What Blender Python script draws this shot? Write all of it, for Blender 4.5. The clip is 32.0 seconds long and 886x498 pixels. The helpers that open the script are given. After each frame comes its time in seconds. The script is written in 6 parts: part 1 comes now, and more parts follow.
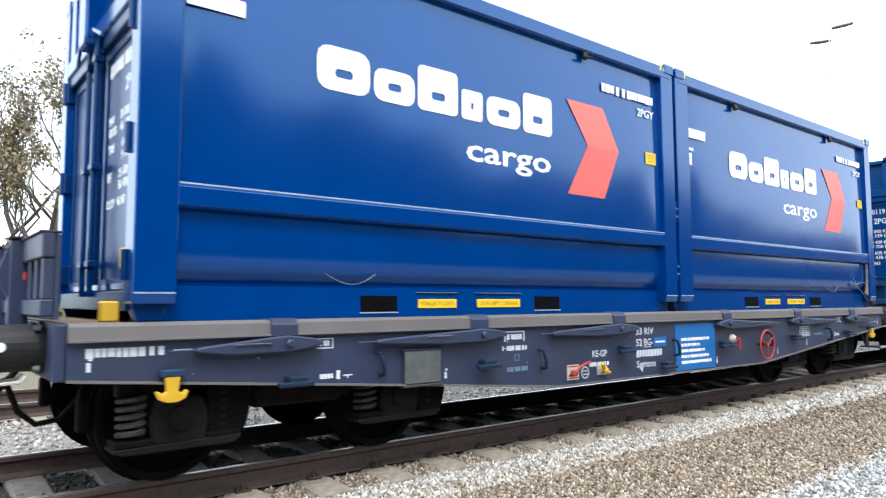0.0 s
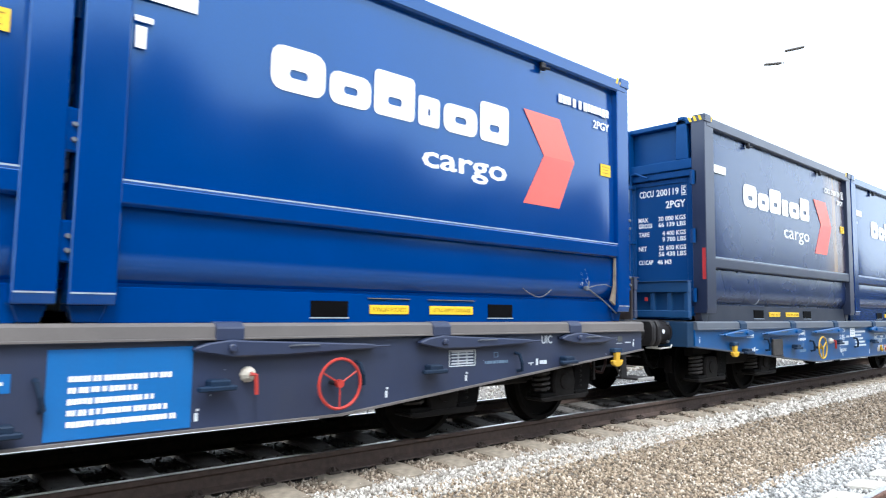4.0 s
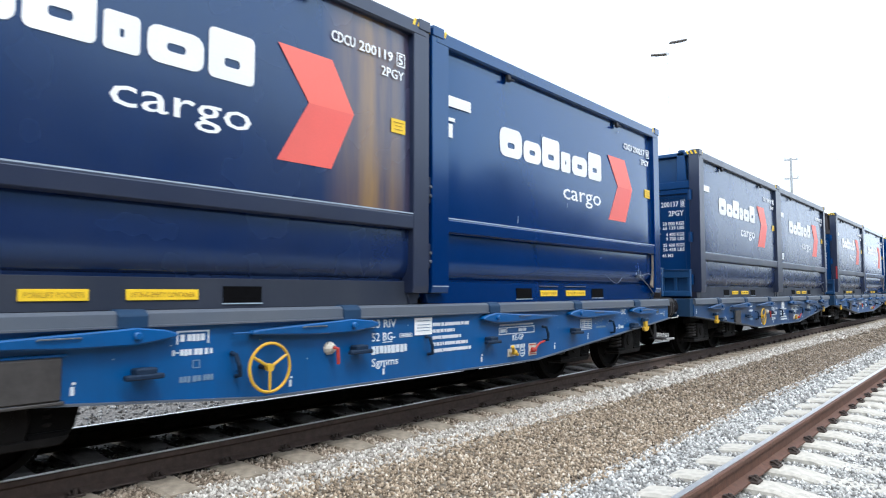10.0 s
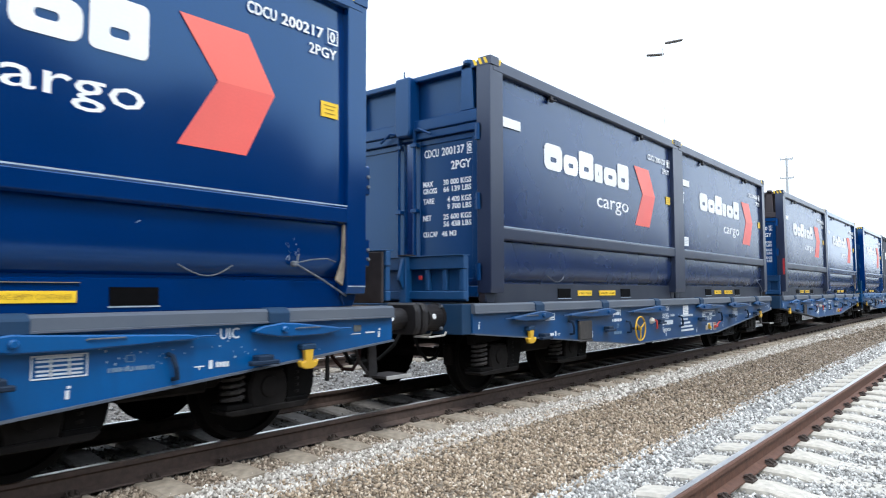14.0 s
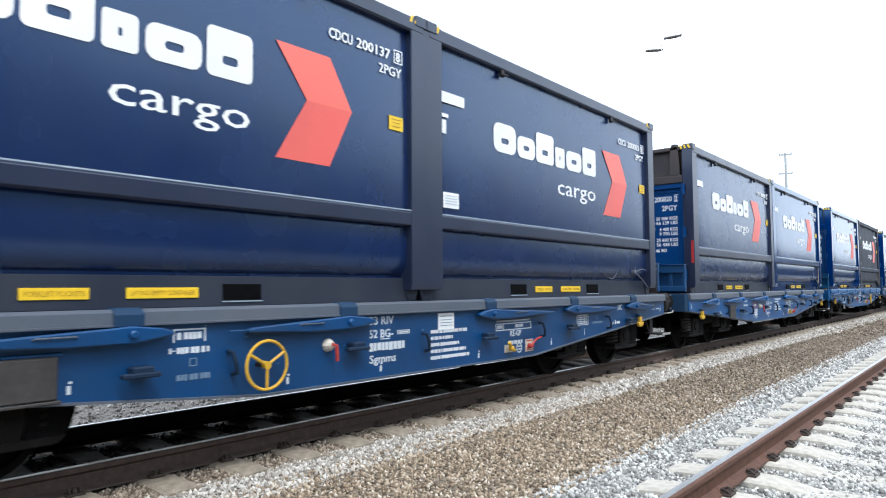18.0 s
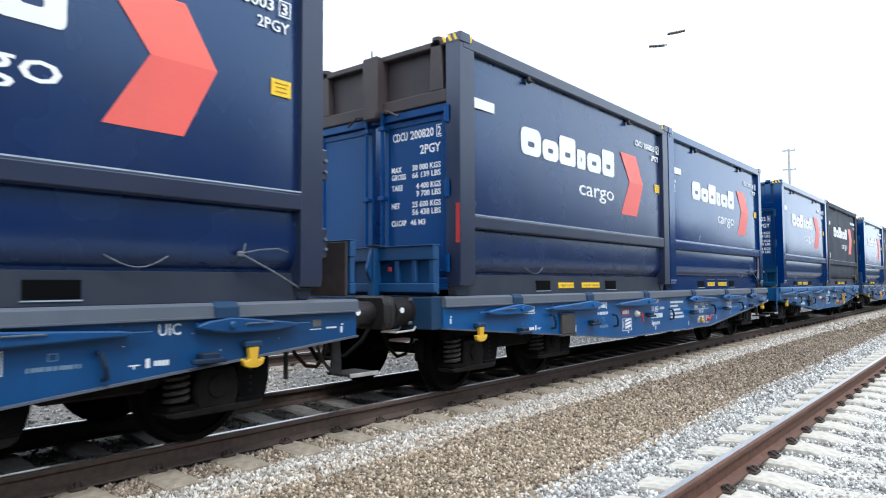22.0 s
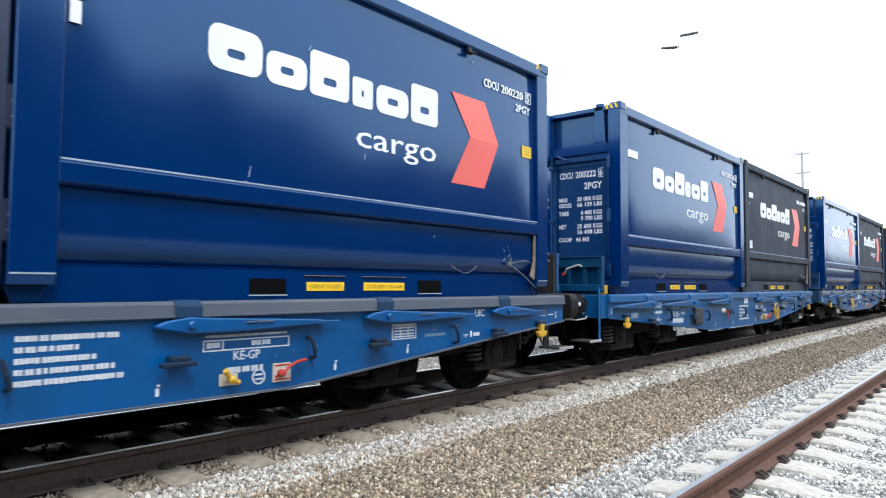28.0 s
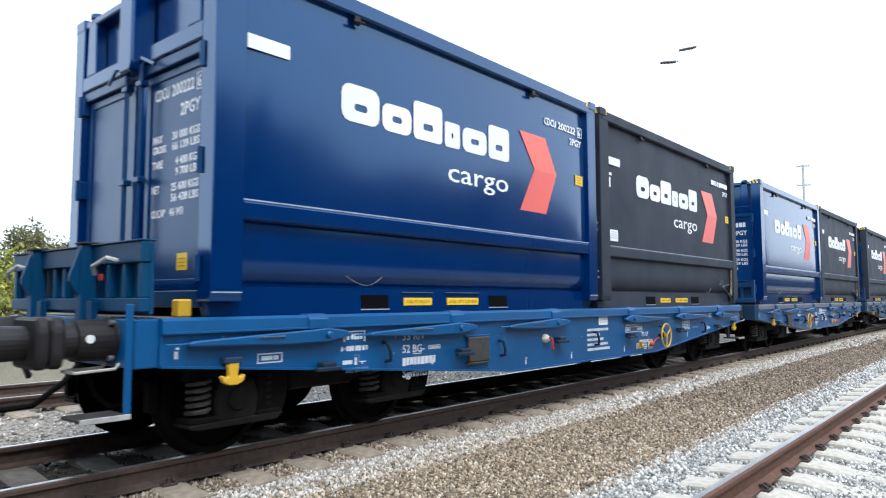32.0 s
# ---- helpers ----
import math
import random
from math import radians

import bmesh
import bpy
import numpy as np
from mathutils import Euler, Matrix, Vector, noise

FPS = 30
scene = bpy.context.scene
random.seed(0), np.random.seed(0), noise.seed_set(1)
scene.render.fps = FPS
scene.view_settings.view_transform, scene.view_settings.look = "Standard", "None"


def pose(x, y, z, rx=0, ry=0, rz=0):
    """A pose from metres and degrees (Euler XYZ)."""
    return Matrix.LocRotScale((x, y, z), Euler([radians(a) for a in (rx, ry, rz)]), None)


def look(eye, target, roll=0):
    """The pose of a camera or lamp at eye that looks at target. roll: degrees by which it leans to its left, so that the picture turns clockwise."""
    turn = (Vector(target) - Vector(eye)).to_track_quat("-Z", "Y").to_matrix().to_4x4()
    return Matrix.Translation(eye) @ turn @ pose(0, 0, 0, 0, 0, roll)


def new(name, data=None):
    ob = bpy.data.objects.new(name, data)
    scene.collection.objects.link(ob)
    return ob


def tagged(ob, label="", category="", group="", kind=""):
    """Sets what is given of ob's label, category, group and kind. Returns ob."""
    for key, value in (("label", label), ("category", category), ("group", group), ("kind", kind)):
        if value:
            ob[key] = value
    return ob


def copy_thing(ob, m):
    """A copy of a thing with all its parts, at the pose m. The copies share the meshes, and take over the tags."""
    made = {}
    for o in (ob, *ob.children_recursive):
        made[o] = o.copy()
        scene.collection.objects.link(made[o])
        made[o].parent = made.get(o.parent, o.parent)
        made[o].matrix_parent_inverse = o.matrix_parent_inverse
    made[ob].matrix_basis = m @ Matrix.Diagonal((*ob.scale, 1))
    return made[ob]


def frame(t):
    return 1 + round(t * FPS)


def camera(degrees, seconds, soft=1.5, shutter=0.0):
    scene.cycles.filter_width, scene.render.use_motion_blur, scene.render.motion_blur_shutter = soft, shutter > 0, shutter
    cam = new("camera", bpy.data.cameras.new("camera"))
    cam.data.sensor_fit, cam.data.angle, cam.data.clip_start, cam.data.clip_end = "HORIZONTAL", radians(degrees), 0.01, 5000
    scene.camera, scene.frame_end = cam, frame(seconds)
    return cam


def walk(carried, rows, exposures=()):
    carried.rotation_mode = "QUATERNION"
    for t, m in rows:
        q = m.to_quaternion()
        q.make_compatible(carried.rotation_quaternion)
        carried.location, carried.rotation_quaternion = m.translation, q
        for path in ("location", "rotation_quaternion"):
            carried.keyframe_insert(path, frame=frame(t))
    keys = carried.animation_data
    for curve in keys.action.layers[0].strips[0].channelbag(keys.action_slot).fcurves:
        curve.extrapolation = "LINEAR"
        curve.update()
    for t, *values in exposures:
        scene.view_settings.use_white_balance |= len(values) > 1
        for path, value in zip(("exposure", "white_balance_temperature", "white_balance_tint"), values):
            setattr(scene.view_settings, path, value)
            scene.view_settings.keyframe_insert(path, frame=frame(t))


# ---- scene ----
cam = camera(66.23, 32.0, soft=1.1, shutter=0.35)
EYE = 1.25  # metres over the rail heads
PATH = [
    (0.0, pose(0.015, 0.034, EYE + 0.000, 94.38, 0.15, -38.73)),
    (0.5, pose(-0.017, 0.032, EYE + -0.006, 93.30, -0.12, -39.16)),
    (1.0, pose(-0.023, 0.029, EYE + 0.000, 93.56, -0.86, -39.73)),
    (1.5, pose(-0.026, 0.043, EYE + 0.002, 93.38, -1.12, -40.25)),
    (2.0, pose(-0.027, 0.026, EYE + 0.006, 94.06, -1.40, -40.82)),
    (2.5, pose(-0.020, 0.033, EYE + -0.004, 94.07, -1.41, -41.19)),
    (3.0, pose(-0.026, 0.029, EYE + 0.001, 94.57, -1.34, -41.47)),
    (3.5, pose(-0.011, 0.016, EYE + -0.002, 94.99, -1.08, -41.82)),
    (5.5, pose(-0.014, 0.025, EYE + -0.006, 94.50, -0.34, -43.38)),
    (6.0, pose(-0.018, 0.010, EYE + -0.001, 93.91, -0.84, -44.68)),
    (6.5, pose(-0.012, 0.002, EYE + -0.009, 93.34, -0.55, -45.53)),
    (7.0, pose(-0.008, 0.014, EYE + -0.003, 92.50, -0.28, -46.78)),
    (7.5, pose(-0.009, -0.003, EYE + -0.006, 92.68, -1.13, -48.02)),
    (8.0, pose(-0.018, -0.004, EYE + 0.000, 92.87, -0.90, -48.56)),
    (8.5, pose(-0.004, -0.001, EYE + -0.006, 92.38, -0.81, -49.20)),
    (9.0, pose(0.010, 0.002, EYE + -0.002, 93.06, -0.45, -49.52)),
    (9.5, pose(0.016, 0.002, EYE + 0.003, 93.43, -0.16, -50.25)),
    (10.0, pose(0.021, 0.004, EYE + 0.001, 93.59, 0.00, -50.40)),
    (10.5, pose(0.010, 0.006, EYE + 0.002, 93.49, -0.30, -50.33)),
    (11.0, pose(0.014, 0.008, EYE + -0.004, 93.69, 0.07, -50.68)),
    (11.5, pose(0.004, 0.008, EYE + 0.002, 93.65, -0.41, -50.98)),
    (12.0, pose(0.002, 0.007, EYE + -0.000, 93.54, -0.23, -50.85)),
    (12.5, pose(0.001, 0.002, EYE + 0.003, 93.79, 0.07, -50.69)),
    (13.0, pose(0.015, -0.002, EYE + 0.003, 93.65, 0.12, -50.74)),
    (13.5, pose(0.016, -0.004, EYE + 0.004, 93.80, 0.11, -50.92)),
    (14.0, pose(0.014, -0.011, EYE + 0.005, 93.60, 0.16, -50.66)),
    (14.5, pose(0.012, -0.006, EYE + 0.003, 93.94, 0.21, -50.69)),
    (15.0, pose(0.029, -0.014, EYE + -0.008, 94.02, 0.48, -50.76)),
    (15.5, pose(0.028, -0.012, EYE + -0.001, 93.83, 0.34, -50.96)),
    (17.5, pose(0.003, 0.004, EYE + 0.000, 93.23, 0.19, -50.84)),
    (18.0, pose(0.005, 0.012, EYE + -0.002, 93.32, 0.37, -50.74)),
    (18.5, pose(0.006, 0.009, EYE + -0.003, 93.53, 0.01, -50.81)),
    (19.0, pose(0.007, 0.006, EYE + 0.005, 93.37, -0.06, -50.72)),
    (19.5, pose(0.007, 0.007, EYE + 0.008, 93.08, -0.14, -50.46)),
    (20.0, pose(0.003, 0.003, EYE + 0.005, 93.01, -0.03, -50.61)),
    (20.5, pose(-0.010, -0.008, EYE + 0.001, 93.31, 0.12, -50.52)),
    (21.0, pose(-0.009, -0.007, EYE + 0.001, 93.33, 0.21, -50.76)),
    (21.5, pose(-0.014, -0.013, EYE + -0.001, 93.11, 0.23, -50.48)),
    (22.0, pose(0.009, 0.005, EYE + 0.007, 92.93, 0.23, -50.54)),
    (22.5, pose(0.016, 0.002, EYE + -0.004, 93.00, 0.53, -50.24)),
    (23.0, pose(0.001, -0.007, EYE + 0.003, 92.98, 0.34, -50.44)),
    (23.5, pose(-0.005, -0.016, EYE + 0.007, 92.94, 0.06, -50.19)),
    (24.0, pose(0.005, -0.020, EYE + -0.002, 92.97, 0.06, -50.30)),
    (24.5, pose(-0.001, -0.014, EYE + -0.005, 93.04, 0.05, -50.26)),
    (25.0, pose(-0.000, -0.031, EYE + -0.006, 93.03, 0.08, -50.30)),
    (25.5, pose(-0.003, -0.038, EYE + -0.001, 93.10, 0.48, -50.30)),
    (26.0, pose(-0.003, -0.028, EYE + 0.002, 93.12, 0.30, -50.49)),
    (26.5, pose(0.024, -0.013, EYE + -0.000, 93.06, 0.27, -50.48)),
    (28.5, pose(0.009, -0.002, EYE + 0.004, 93.03, -0.46, -49.57)),
    (29.0, pose(-0.003, -0.009, EYE + 0.006, 93.48, -0.44, -49.70)),
    (29.5, pose(0.002, -0.011, EYE + 0.000, 93.69, -0.31, -49.44)),
    (30.0, pose(0.004, -0.011, EYE + 0.004, 94.02, 0.04, -49.45)),
    (30.5, pose(-0.011, -0.022, EYE + -0.002, 93.99, 0.37, -49.38)),
    (31.0, pose(-0.008, -0.033, EYE + -0.002, 94.41, 0.53, -48.83)),
    (31.5, pose(-0.006, -0.028, EYE + -0.004, 94.25, 0.24, -49.17)),
    (32.0, pose(0.002, -0.029, EYE + -0.004, 94.28, 0.12, -49.52)),
]
walk(cam, PATH, exposures=[(0, 1.10, 5860, 6), (1.5, 1.28, 5860, 6), (3.3, 1.34, 5860, 6), (5.0, 1.22, 5860, 6), (7.2, 1.06, 5860, 6), (9.0, 0.88, 5860, 6), (32, 0.84, 5860, 6)])

# way of the train to the left, seconds and metres
WAY = [
    (0.0, 0.000), (0.5, 0.750), (1.0, 1.510), (1.5, 2.279), (2.0, 3.052), (2.5, 3.840), (3.0, 4.629),
    (3.5, 5.425), (4.5, 7.004), (5.5, 8.590), (6.0, 9.414), (6.5, 10.241), (7.0, 11.052), (7.5, 11.861),
    (8.0, 12.683), (8.5, 13.507), (9.0, 14.324), (9.5, 15.162), (10.0, 16.011), (10.5, 16.873), (11.0, 17.727),
    (11.5, 18.587), (12.0, 19.446), (12.5, 20.315), (13.0, 21.186), (13.5, 22.069), (14.0, 22.968), (14.5, 23.865),
    (15.0, 24.763), (15.5, 25.651), (16.5, 27.447), (17.5, 29.236), (18.0, 30.185), (18.5, 31.117), (19.0, 32.051),
    (19.5, 32.990), (20.0, 33.930), (20.5, 34.844), (21.0, 35.781), (21.5, 36.711), (22.0, 37.648), (22.5, 38.575),
    (23.0, 39.466), (23.5, 40.383), (24.0, 41.290), (24.5, 42.173), (25.0, 43.035), (25.5, 43.889), (26.0, 44.754),
    (26.5, 45.622), (27.5, 47.326), (28.5, 49.029), (29.0, 49.874), (29.5, 50.756), (30.0, 51.602), (30.5, 52.459),
    (31.0, 53.311), (31.5, 54.153), (32.0, 55.022),
]

# ---------------------------------------------------------------- light
world = bpy.data.worlds.new("overcast_sky")
scene.world = world
world.use_nodes = True
wn, wl = world.node_tree.nodes, world.node_tree.links
wn.clear()
sky = wn.new("ShaderNodeTexSky")
sky.sky_type = "NISHITA"
sky.sun_disc = False
sky.sun_elevation, sky.sun_rotation = radians(57), radians(204)
sky.dust_density = 3.0
tone = wn.new("ShaderNodeMix")
tone.data_type = "RGBA"
tone.inputs["Factor"].default_value = 0.80
wl.new(sky.outputs["Color"], tone.inputs["A"])
tone.inputs["B"].default_value = (9.6, 9.9, 10.4, 1)  # bright cloud cover
back = wn.new("ShaderNodeBackground")
back.inputs["Strength"].default_value = 0.12
wl.new(tone.outputs["Result"], back.inputs["Color"])
wo = wn.new("ShaderNodeOutputWorld")
wl.new(back.outputs["Background"], wo.inputs["Surface"])

sun = new("sun", bpy.data.lights.new("sun", "SUN"))
sun.data.energy, sun.data.angle, sun.data.color = 1.25, radians(14), (1.0, 0.95, 0.88)
sun.matrix_world = look((-4.5, -10, 17), (0, 0, 0))

# ---------------------------------------------------------------- materials


def mat(name, rough=0.6, metal=0.0):
    m = bpy.data.materials.new(name)
    m.use_nodes = True
    nt = m.node_tree
    b = nt.nodes["Principled BSDF"]
    b.inputs["Roughness"].default_value, b.inputs["Metallic"].default_value = rough, metal
    return m, nt, b


def node(nt, kind, **vals):
    n = nt.nodes.new(kind)
    for k, v in vals.items():
        n.inputs[k].default_value = v
    return n


def coords(nt, scale=(1, 1, 1)):
    tc, mp = nt.nodes.new("ShaderNodeTexCoord"), nt.nodes.new("ShaderNodeMapping")
    mp.inputs["Scale"].default_value = scale
    nt.links.new(tc.outputs["Object"], mp.inputs["Vector"])
    return mp.outputs["Vector"]


def noise_tex(nt, scale, detail=4.0, stretch=(1, 1, 1), rough=0.55):
    n = node(nt, "ShaderNodeTexNoise", Scale=scale, Detail=detail, Roughness=rough)
    nt.links.new(coords(nt, stretch), n.inputs["Vector"])
    return n.outputs["Fac"]


def ramp(nt, fac, stops):
    r = nt.nodes.new("ShaderNodeValToRGB")
    while len(r.color_ramp.elements) < len(stops):
        r.color_ramp.elements.new(0.5)
    for e, (p, c) in zip(r.color_ramp.elements, stops):
        e.position = p
        e.color = (*c, 1) if len(c) == 3 else c
    nt.links.new(fac, r.inputs["Fac"])
    return r.outputs["Color"]


def mixed(nt, fac, a, b, how="MIX"):
    m = nt.nodes.new("ShaderNodeMix")
    m.data_type, m.blend_type = "RGBA", how
    for sock, v in (("Factor", fac), ("A", a), ("B", b)):
        if isinstance(v, (int, float)):
            m.inputs[sock].default_value = v
        elif isinstance(v, tuple):
            m.inputs[sock].default_value = (*v, 1)
        else:
            nt.links.new(v, m.inputs[sock])
    return m.outputs["Result"]


def bump(nt, b, fac, strength, distance=0.01):
    n = node(nt, "ShaderNodeBump", Strength=strength, Distance=distance)
    nt.links.new(fac, n.inputs["Height"])
    nt.links.new(n.outputs["Normal"], b.inputs["Normal"])


def paint(name, col, dust, dust_amount, rough=0.35, streak=0.5, chips=None, chip_at=0.72, shine=0.5, stain=None, tint=(1, 1, 1), coat=0.0):
    """Painted steel: patchy fading, vertical run-off streaks, fine dust, a few chips."""
    m, nt, b = mat(name, rough)
    b.inputs["Specular IOR Level"].default_value = shine
    b.inputs["Specular Tint"].default_value = (*tint, 1)
    b.inputs["Coat Weight"].default_value, b.inputs["Coat Roughness"].default_value = coat, rough * 0.8
    c = mixed(nt, ramp(nt, noise_tex(nt, 0.8, 3), [(0.3, (0, 0, 0)), (0.75, (1, 1, 1))]), tuple(v * 0.9 for v in col), tuple(min(1, v * 1.1) for v in col))
    grime = ramp(nt, noise_tex(nt, 1.1, 5), [(0.35, (0, 0, 0)), (0.8, (1, 1, 1))])
    amount = node(nt, "ShaderNodeMath")
    amount.operation = "MULTIPLY"
    nt.links.new(grime, amount.inputs[0])
    amount.inputs[1].default_value = dust_amount
    c = mixed(nt, amount.outputs[0], c, dust)
    runs = ramp(nt, noise_tex(nt, 1.0, 3, (7, 7, 0.25)), [(0.5, (0, 0, 0)), (0.8, (streak, streak, streak))])
    c = mixed(nt, runs, c, tuple(0.6 * v + 0.25 * d for v, d in zip(col, dust)))
    fine = ramp(nt, noise_tex(nt, 55, 2), [(0.35, (0.965, 0.965, 0.965)), (0.7, (1.02, 1.02, 1.02))])
    c = mixed(nt, 0.8, c, fine, "MULTIPLY")
    if chips:
        c = mixed(nt, ramp(nt, noise_tex(nt, 9, 6, rough=0.7), [(chip_at, (0, 0, 0)), (chip_at + 0.03, (1, 1, 1))]), c, chips)
    if stain:  # run-off of rust: a band along x, broken into vertical runs
        x0, x1, tint = stain
        sep, tc = nt.nodes.new("ShaderNodeSeparateXYZ"), nt.nodes.new("ShaderNodeTexCoord")
        nt.links.new(tc.outputs["Object"], sep.inputs["Vector"])
        rng = node(nt, "ShaderNodeMapRange", **{"From Min": x0, "From Max": x1})
        nt.links.new(sep.outputs["X"], rng.inputs["Value"])
        band = ramp(nt, rng.outputs["Result"], [(0.0, (0, 0, 0)), (0.5, (0.9, 0.9, 0.9)), (0.75, (0.7, 0.7, 0.7)), (1.0, (0, 0, 0))])
        runs2 = ramp(nt, noise_tex(nt, 1.0, 4, (5, 5, 0.5)), [(0.25, (0.25, 0.25, 0.25)), (0.6, (1, 1, 1))])
        c = mixed(nt, mixed(nt, 1.0, band, runs2, "MULTIPLY"), c, tint)
    nt.links.new(c, b.inputs["Base Color"])
    r = ramp(nt, noise_tex(nt, 1.6, 2), [(0.3, (rough * 0.92,) * 3), (0.75, (min(1, rough * 1.15),) * 3)])
    nt.links.new(r, b.inputs["Roughness"])
    bump(nt, b, noise_tex(nt, 0.9, 1), 0.035, 0.012)
    return m


def plain(name, col, rough=0.6, metal=0.0, vary=0.25, scale=14.0, bumps=0.2, shine=0.5):
    m, nt, b = mat(name, rough, metal)
    b.inputs["Specular IOR Level"].default_value = shine
    lo, hi = tuple(v * (1 - vary) for v in col), tuple(min(1, v * (1 + vary)) for v in col)
    c = mixed(nt, ramp(nt, noise_tex(nt, scale, 5), [(0.3, (0, 0, 0)), (0.7, (1, 1, 1))]), lo, hi)
    c = mixed(nt, ramp(nt, noise_tex(nt, scale / 9, 3), [(0.35, (0, 0, 0)), (0.75, (0.6, 0.6, 0.6))]), c, tuple(v * (1 - 0.6 * vary) for v in col))
    nt.links.new(c, b.inputs["Base Color"])
    if bumps:
        bump(nt, b, noise_tex(nt, scale * 2, 4), bumps, 0.01)
    return m


BLUE = paint("container_blue_paint", (0.0002, 0.038, 0.205), (0.004, 0.050, 0.20), 0.10, 0.15, 0.10, None, shine=1.0, tint=(0.40, 0.70, 1.0), coat=0.25)
DEEP = paint("container_deep_blue_paint", (0.0002, 0.0205, 0.114), (0.004, 0.028, 0.118), 0.12, 0.16, 0.12, None, shine=1.0, tint=(0.38, 0.70, 1.0), coat=0.2)
NAVY_FRAME = paint("container_dusty_frame_paint", (0.010, 0.0165, 0.046), (0.034, 0.037, 0.058), 0.55, 0.34, 0.5, (0.05, 0.035, 0.03), 0.76, shine=0.7, tint=(0.8, 0.88, 1.0), coat=0.3)
NAVY = paint("container_dusty_navy_paint", (0.0026, 0.0150, 0.080), (0.022, 0.029, 0.066), 0.55, 0.26, 0.40, None, shine=1.0, tint=(0.50, 0.74, 1.0), coat=0.3)
GREYED = paint("container_grey_dusted_paint", (0.016, 0.022, 0.040), (0.048, 0.052, 0.066), 0.60, 0.55, 0.5, (0.07, 0.06, 0.06), 0.76, shine=0.3)
DOOR = paint("door_blue_paint", (0.0006, 0.040, 0.170), (0.012, 0.050, 0.14), 0.22, 0.42, 0.25, shine=0.45, tint=(0.4, 0.7, 1.0))
DOOR_DARK = paint("door_dark_blue_paint", (0.0006, 0.029, 0.120), (0.010, 0.036, 0.10), 0.25, 0.34, 0.25, shine=0.6, tint=(0.4, 0.7, 1.0), coat=0.2)
DOOR_GLOSS = paint("door_glossy_blue_paint", (0.0004, 0.022, 0.110), (0.006, 0.030, 0.11), 0.10, 0.30, 0.10, shine=0.5, tint=(0.4, 0.7, 1.0), coat=0.1)
RUSTY = paint("rust_stained_navy_paint", (0.0026, 0.0150, 0.080), (0.022, 0.029, 0.066), 0.55, 0.26, 0.40, None, shine=1.0, tint=(0.50, 0.74, 1.0), coat=0.3, stain=(4.65, 5.90, (0.30, 0.17, 0.05)))
HEAD_RUST = paint("rust_dusted_header_paint", (0.040, 0.034, 0.040), (0.090, 0.062, 0.050), 0.8, 0.6, 0.6, (0.10, 0.05, 0.03), 0.70, shine=0.4)
FRAME_BLUE = paint("wagon_blue_paint", (0.0, 0.084, 0.290), (0.008, 0.030, 0.070), 0.52, 0.36, 0.7, (0.16, 0.22, 0.28), 0.79, shine=0.6, tint=(0.7, 0.88, 1.0), coat=0.25)
RACK_TEAL = paint("end_rack_teal_paint", (0.0, 0.056, 0.150), (0.010, 0.034, 0.060), 0.5, 0.5, 0.5, (0.06, 0.07, 0.07), 0.75, shine=0.25)
FRAME_WORN = paint("wagon_grimy_mid_blue_paint", (0.0, 0.054, 0.190), (0.010, 0.022, 0.046), 0.7, 0.42, 0.8, (0.05, 0.055, 0.06), 0.72, shine=0.6, tint=(0.7, 0.88, 1.0), coat=0.2)
FRAME_GREY = paint("wagon_grimy_blue_paint", (0.018, 0.030, 0.080), (0.034, 0.034, 0.042), 0.60, 0.5, 0.6, (0.14, 0.13, 0.12), 0.76, shine=0.6, coat=0.15)
FRAME_TEAL = paint("wagon_teal_blue_paint", (0.0, 0.080, 0.250), (0.010, 0.038, 0.080), 0.45, 0.4, 0.5, (0.06, 0.07, 0.07), 0.75, shine=0.6, tint=(0.7, 0.88, 1.0), coat=0.2)
FITTING = paint("grimy_dark_blue_fittings", (0.006, 0.022, 0.055), (0.02, 0.022, 0.026), 0.6, 0.6, 0.4, shine=0.25)
RACK = paint("dark_blue_end_rack_paint", (0.006, 0.060, 0.180), (0.026, 0.045, 0.080), 0.5, 0.46, 0.5, (0.05, 0.03, 0.02), 0.76, shine=0.45)
EDGE_BLUE = paint("dull_blue_block_paint", (0.008, 0.038, 0.095), (0.03, 0.04, 0.05), 0.5, 0.6, 0.4, shine=0.3)
DECK_BROWN = paint("worn_brown_deck_edge", (0.130, 0.115, 0.110), (0.20, 0.18, 0.165), 0.6, 0.55, 0.4, (0.05, 0.04, 0.035), 0.7, shine=0.5)
DECK_STEEL = paint("worn_deck_edge_steel", (0.075, 0.092, 0.125), (0.13, 0.135, 0.145), 0.6, 0.45, 0.4, (0.06, 0.05, 0.045), 0.72, shine=0.6)
PANEL_BLUE = paint("fresh_blue_panel_paint", (0.010, 0.140, 0.420), (0.1, 0.1, 0.1), 0.1, 0.4, 0.2)
WHITE = paint("white_lettering", (0.90, 0.90, 0.90), (0.55, 0.55, 0.55), 0.12, 0.5, 0.1)
CORAL_DEEP = paint("darker_coral_red_marking", (0.80, 0.125, 0.100), (0.58, 0.18, 0.15), 0.2, 0.36, 0.2)
CORAL = paint("coral_red_marking", (0.90, 0.165, 0.125), (0.66, 0.22, 0.19), 0.2, 0.36, 0.2)
STENCIL = paint("faded_white_stencil", (0.70, 0.73, 0.76), (0.25, 0.32, 0.40), 0.5, 0.6, 0.2)
YELLOW = paint("yellow_paint", (0.72, 0.42, 0.015), (0.30, 0.2, 0.05), 0.4, 0.5, 0.3)
STICKER = plain("yellow_sticker", (0.85, 0.56, 0.02), 0.45, vary=0.08)
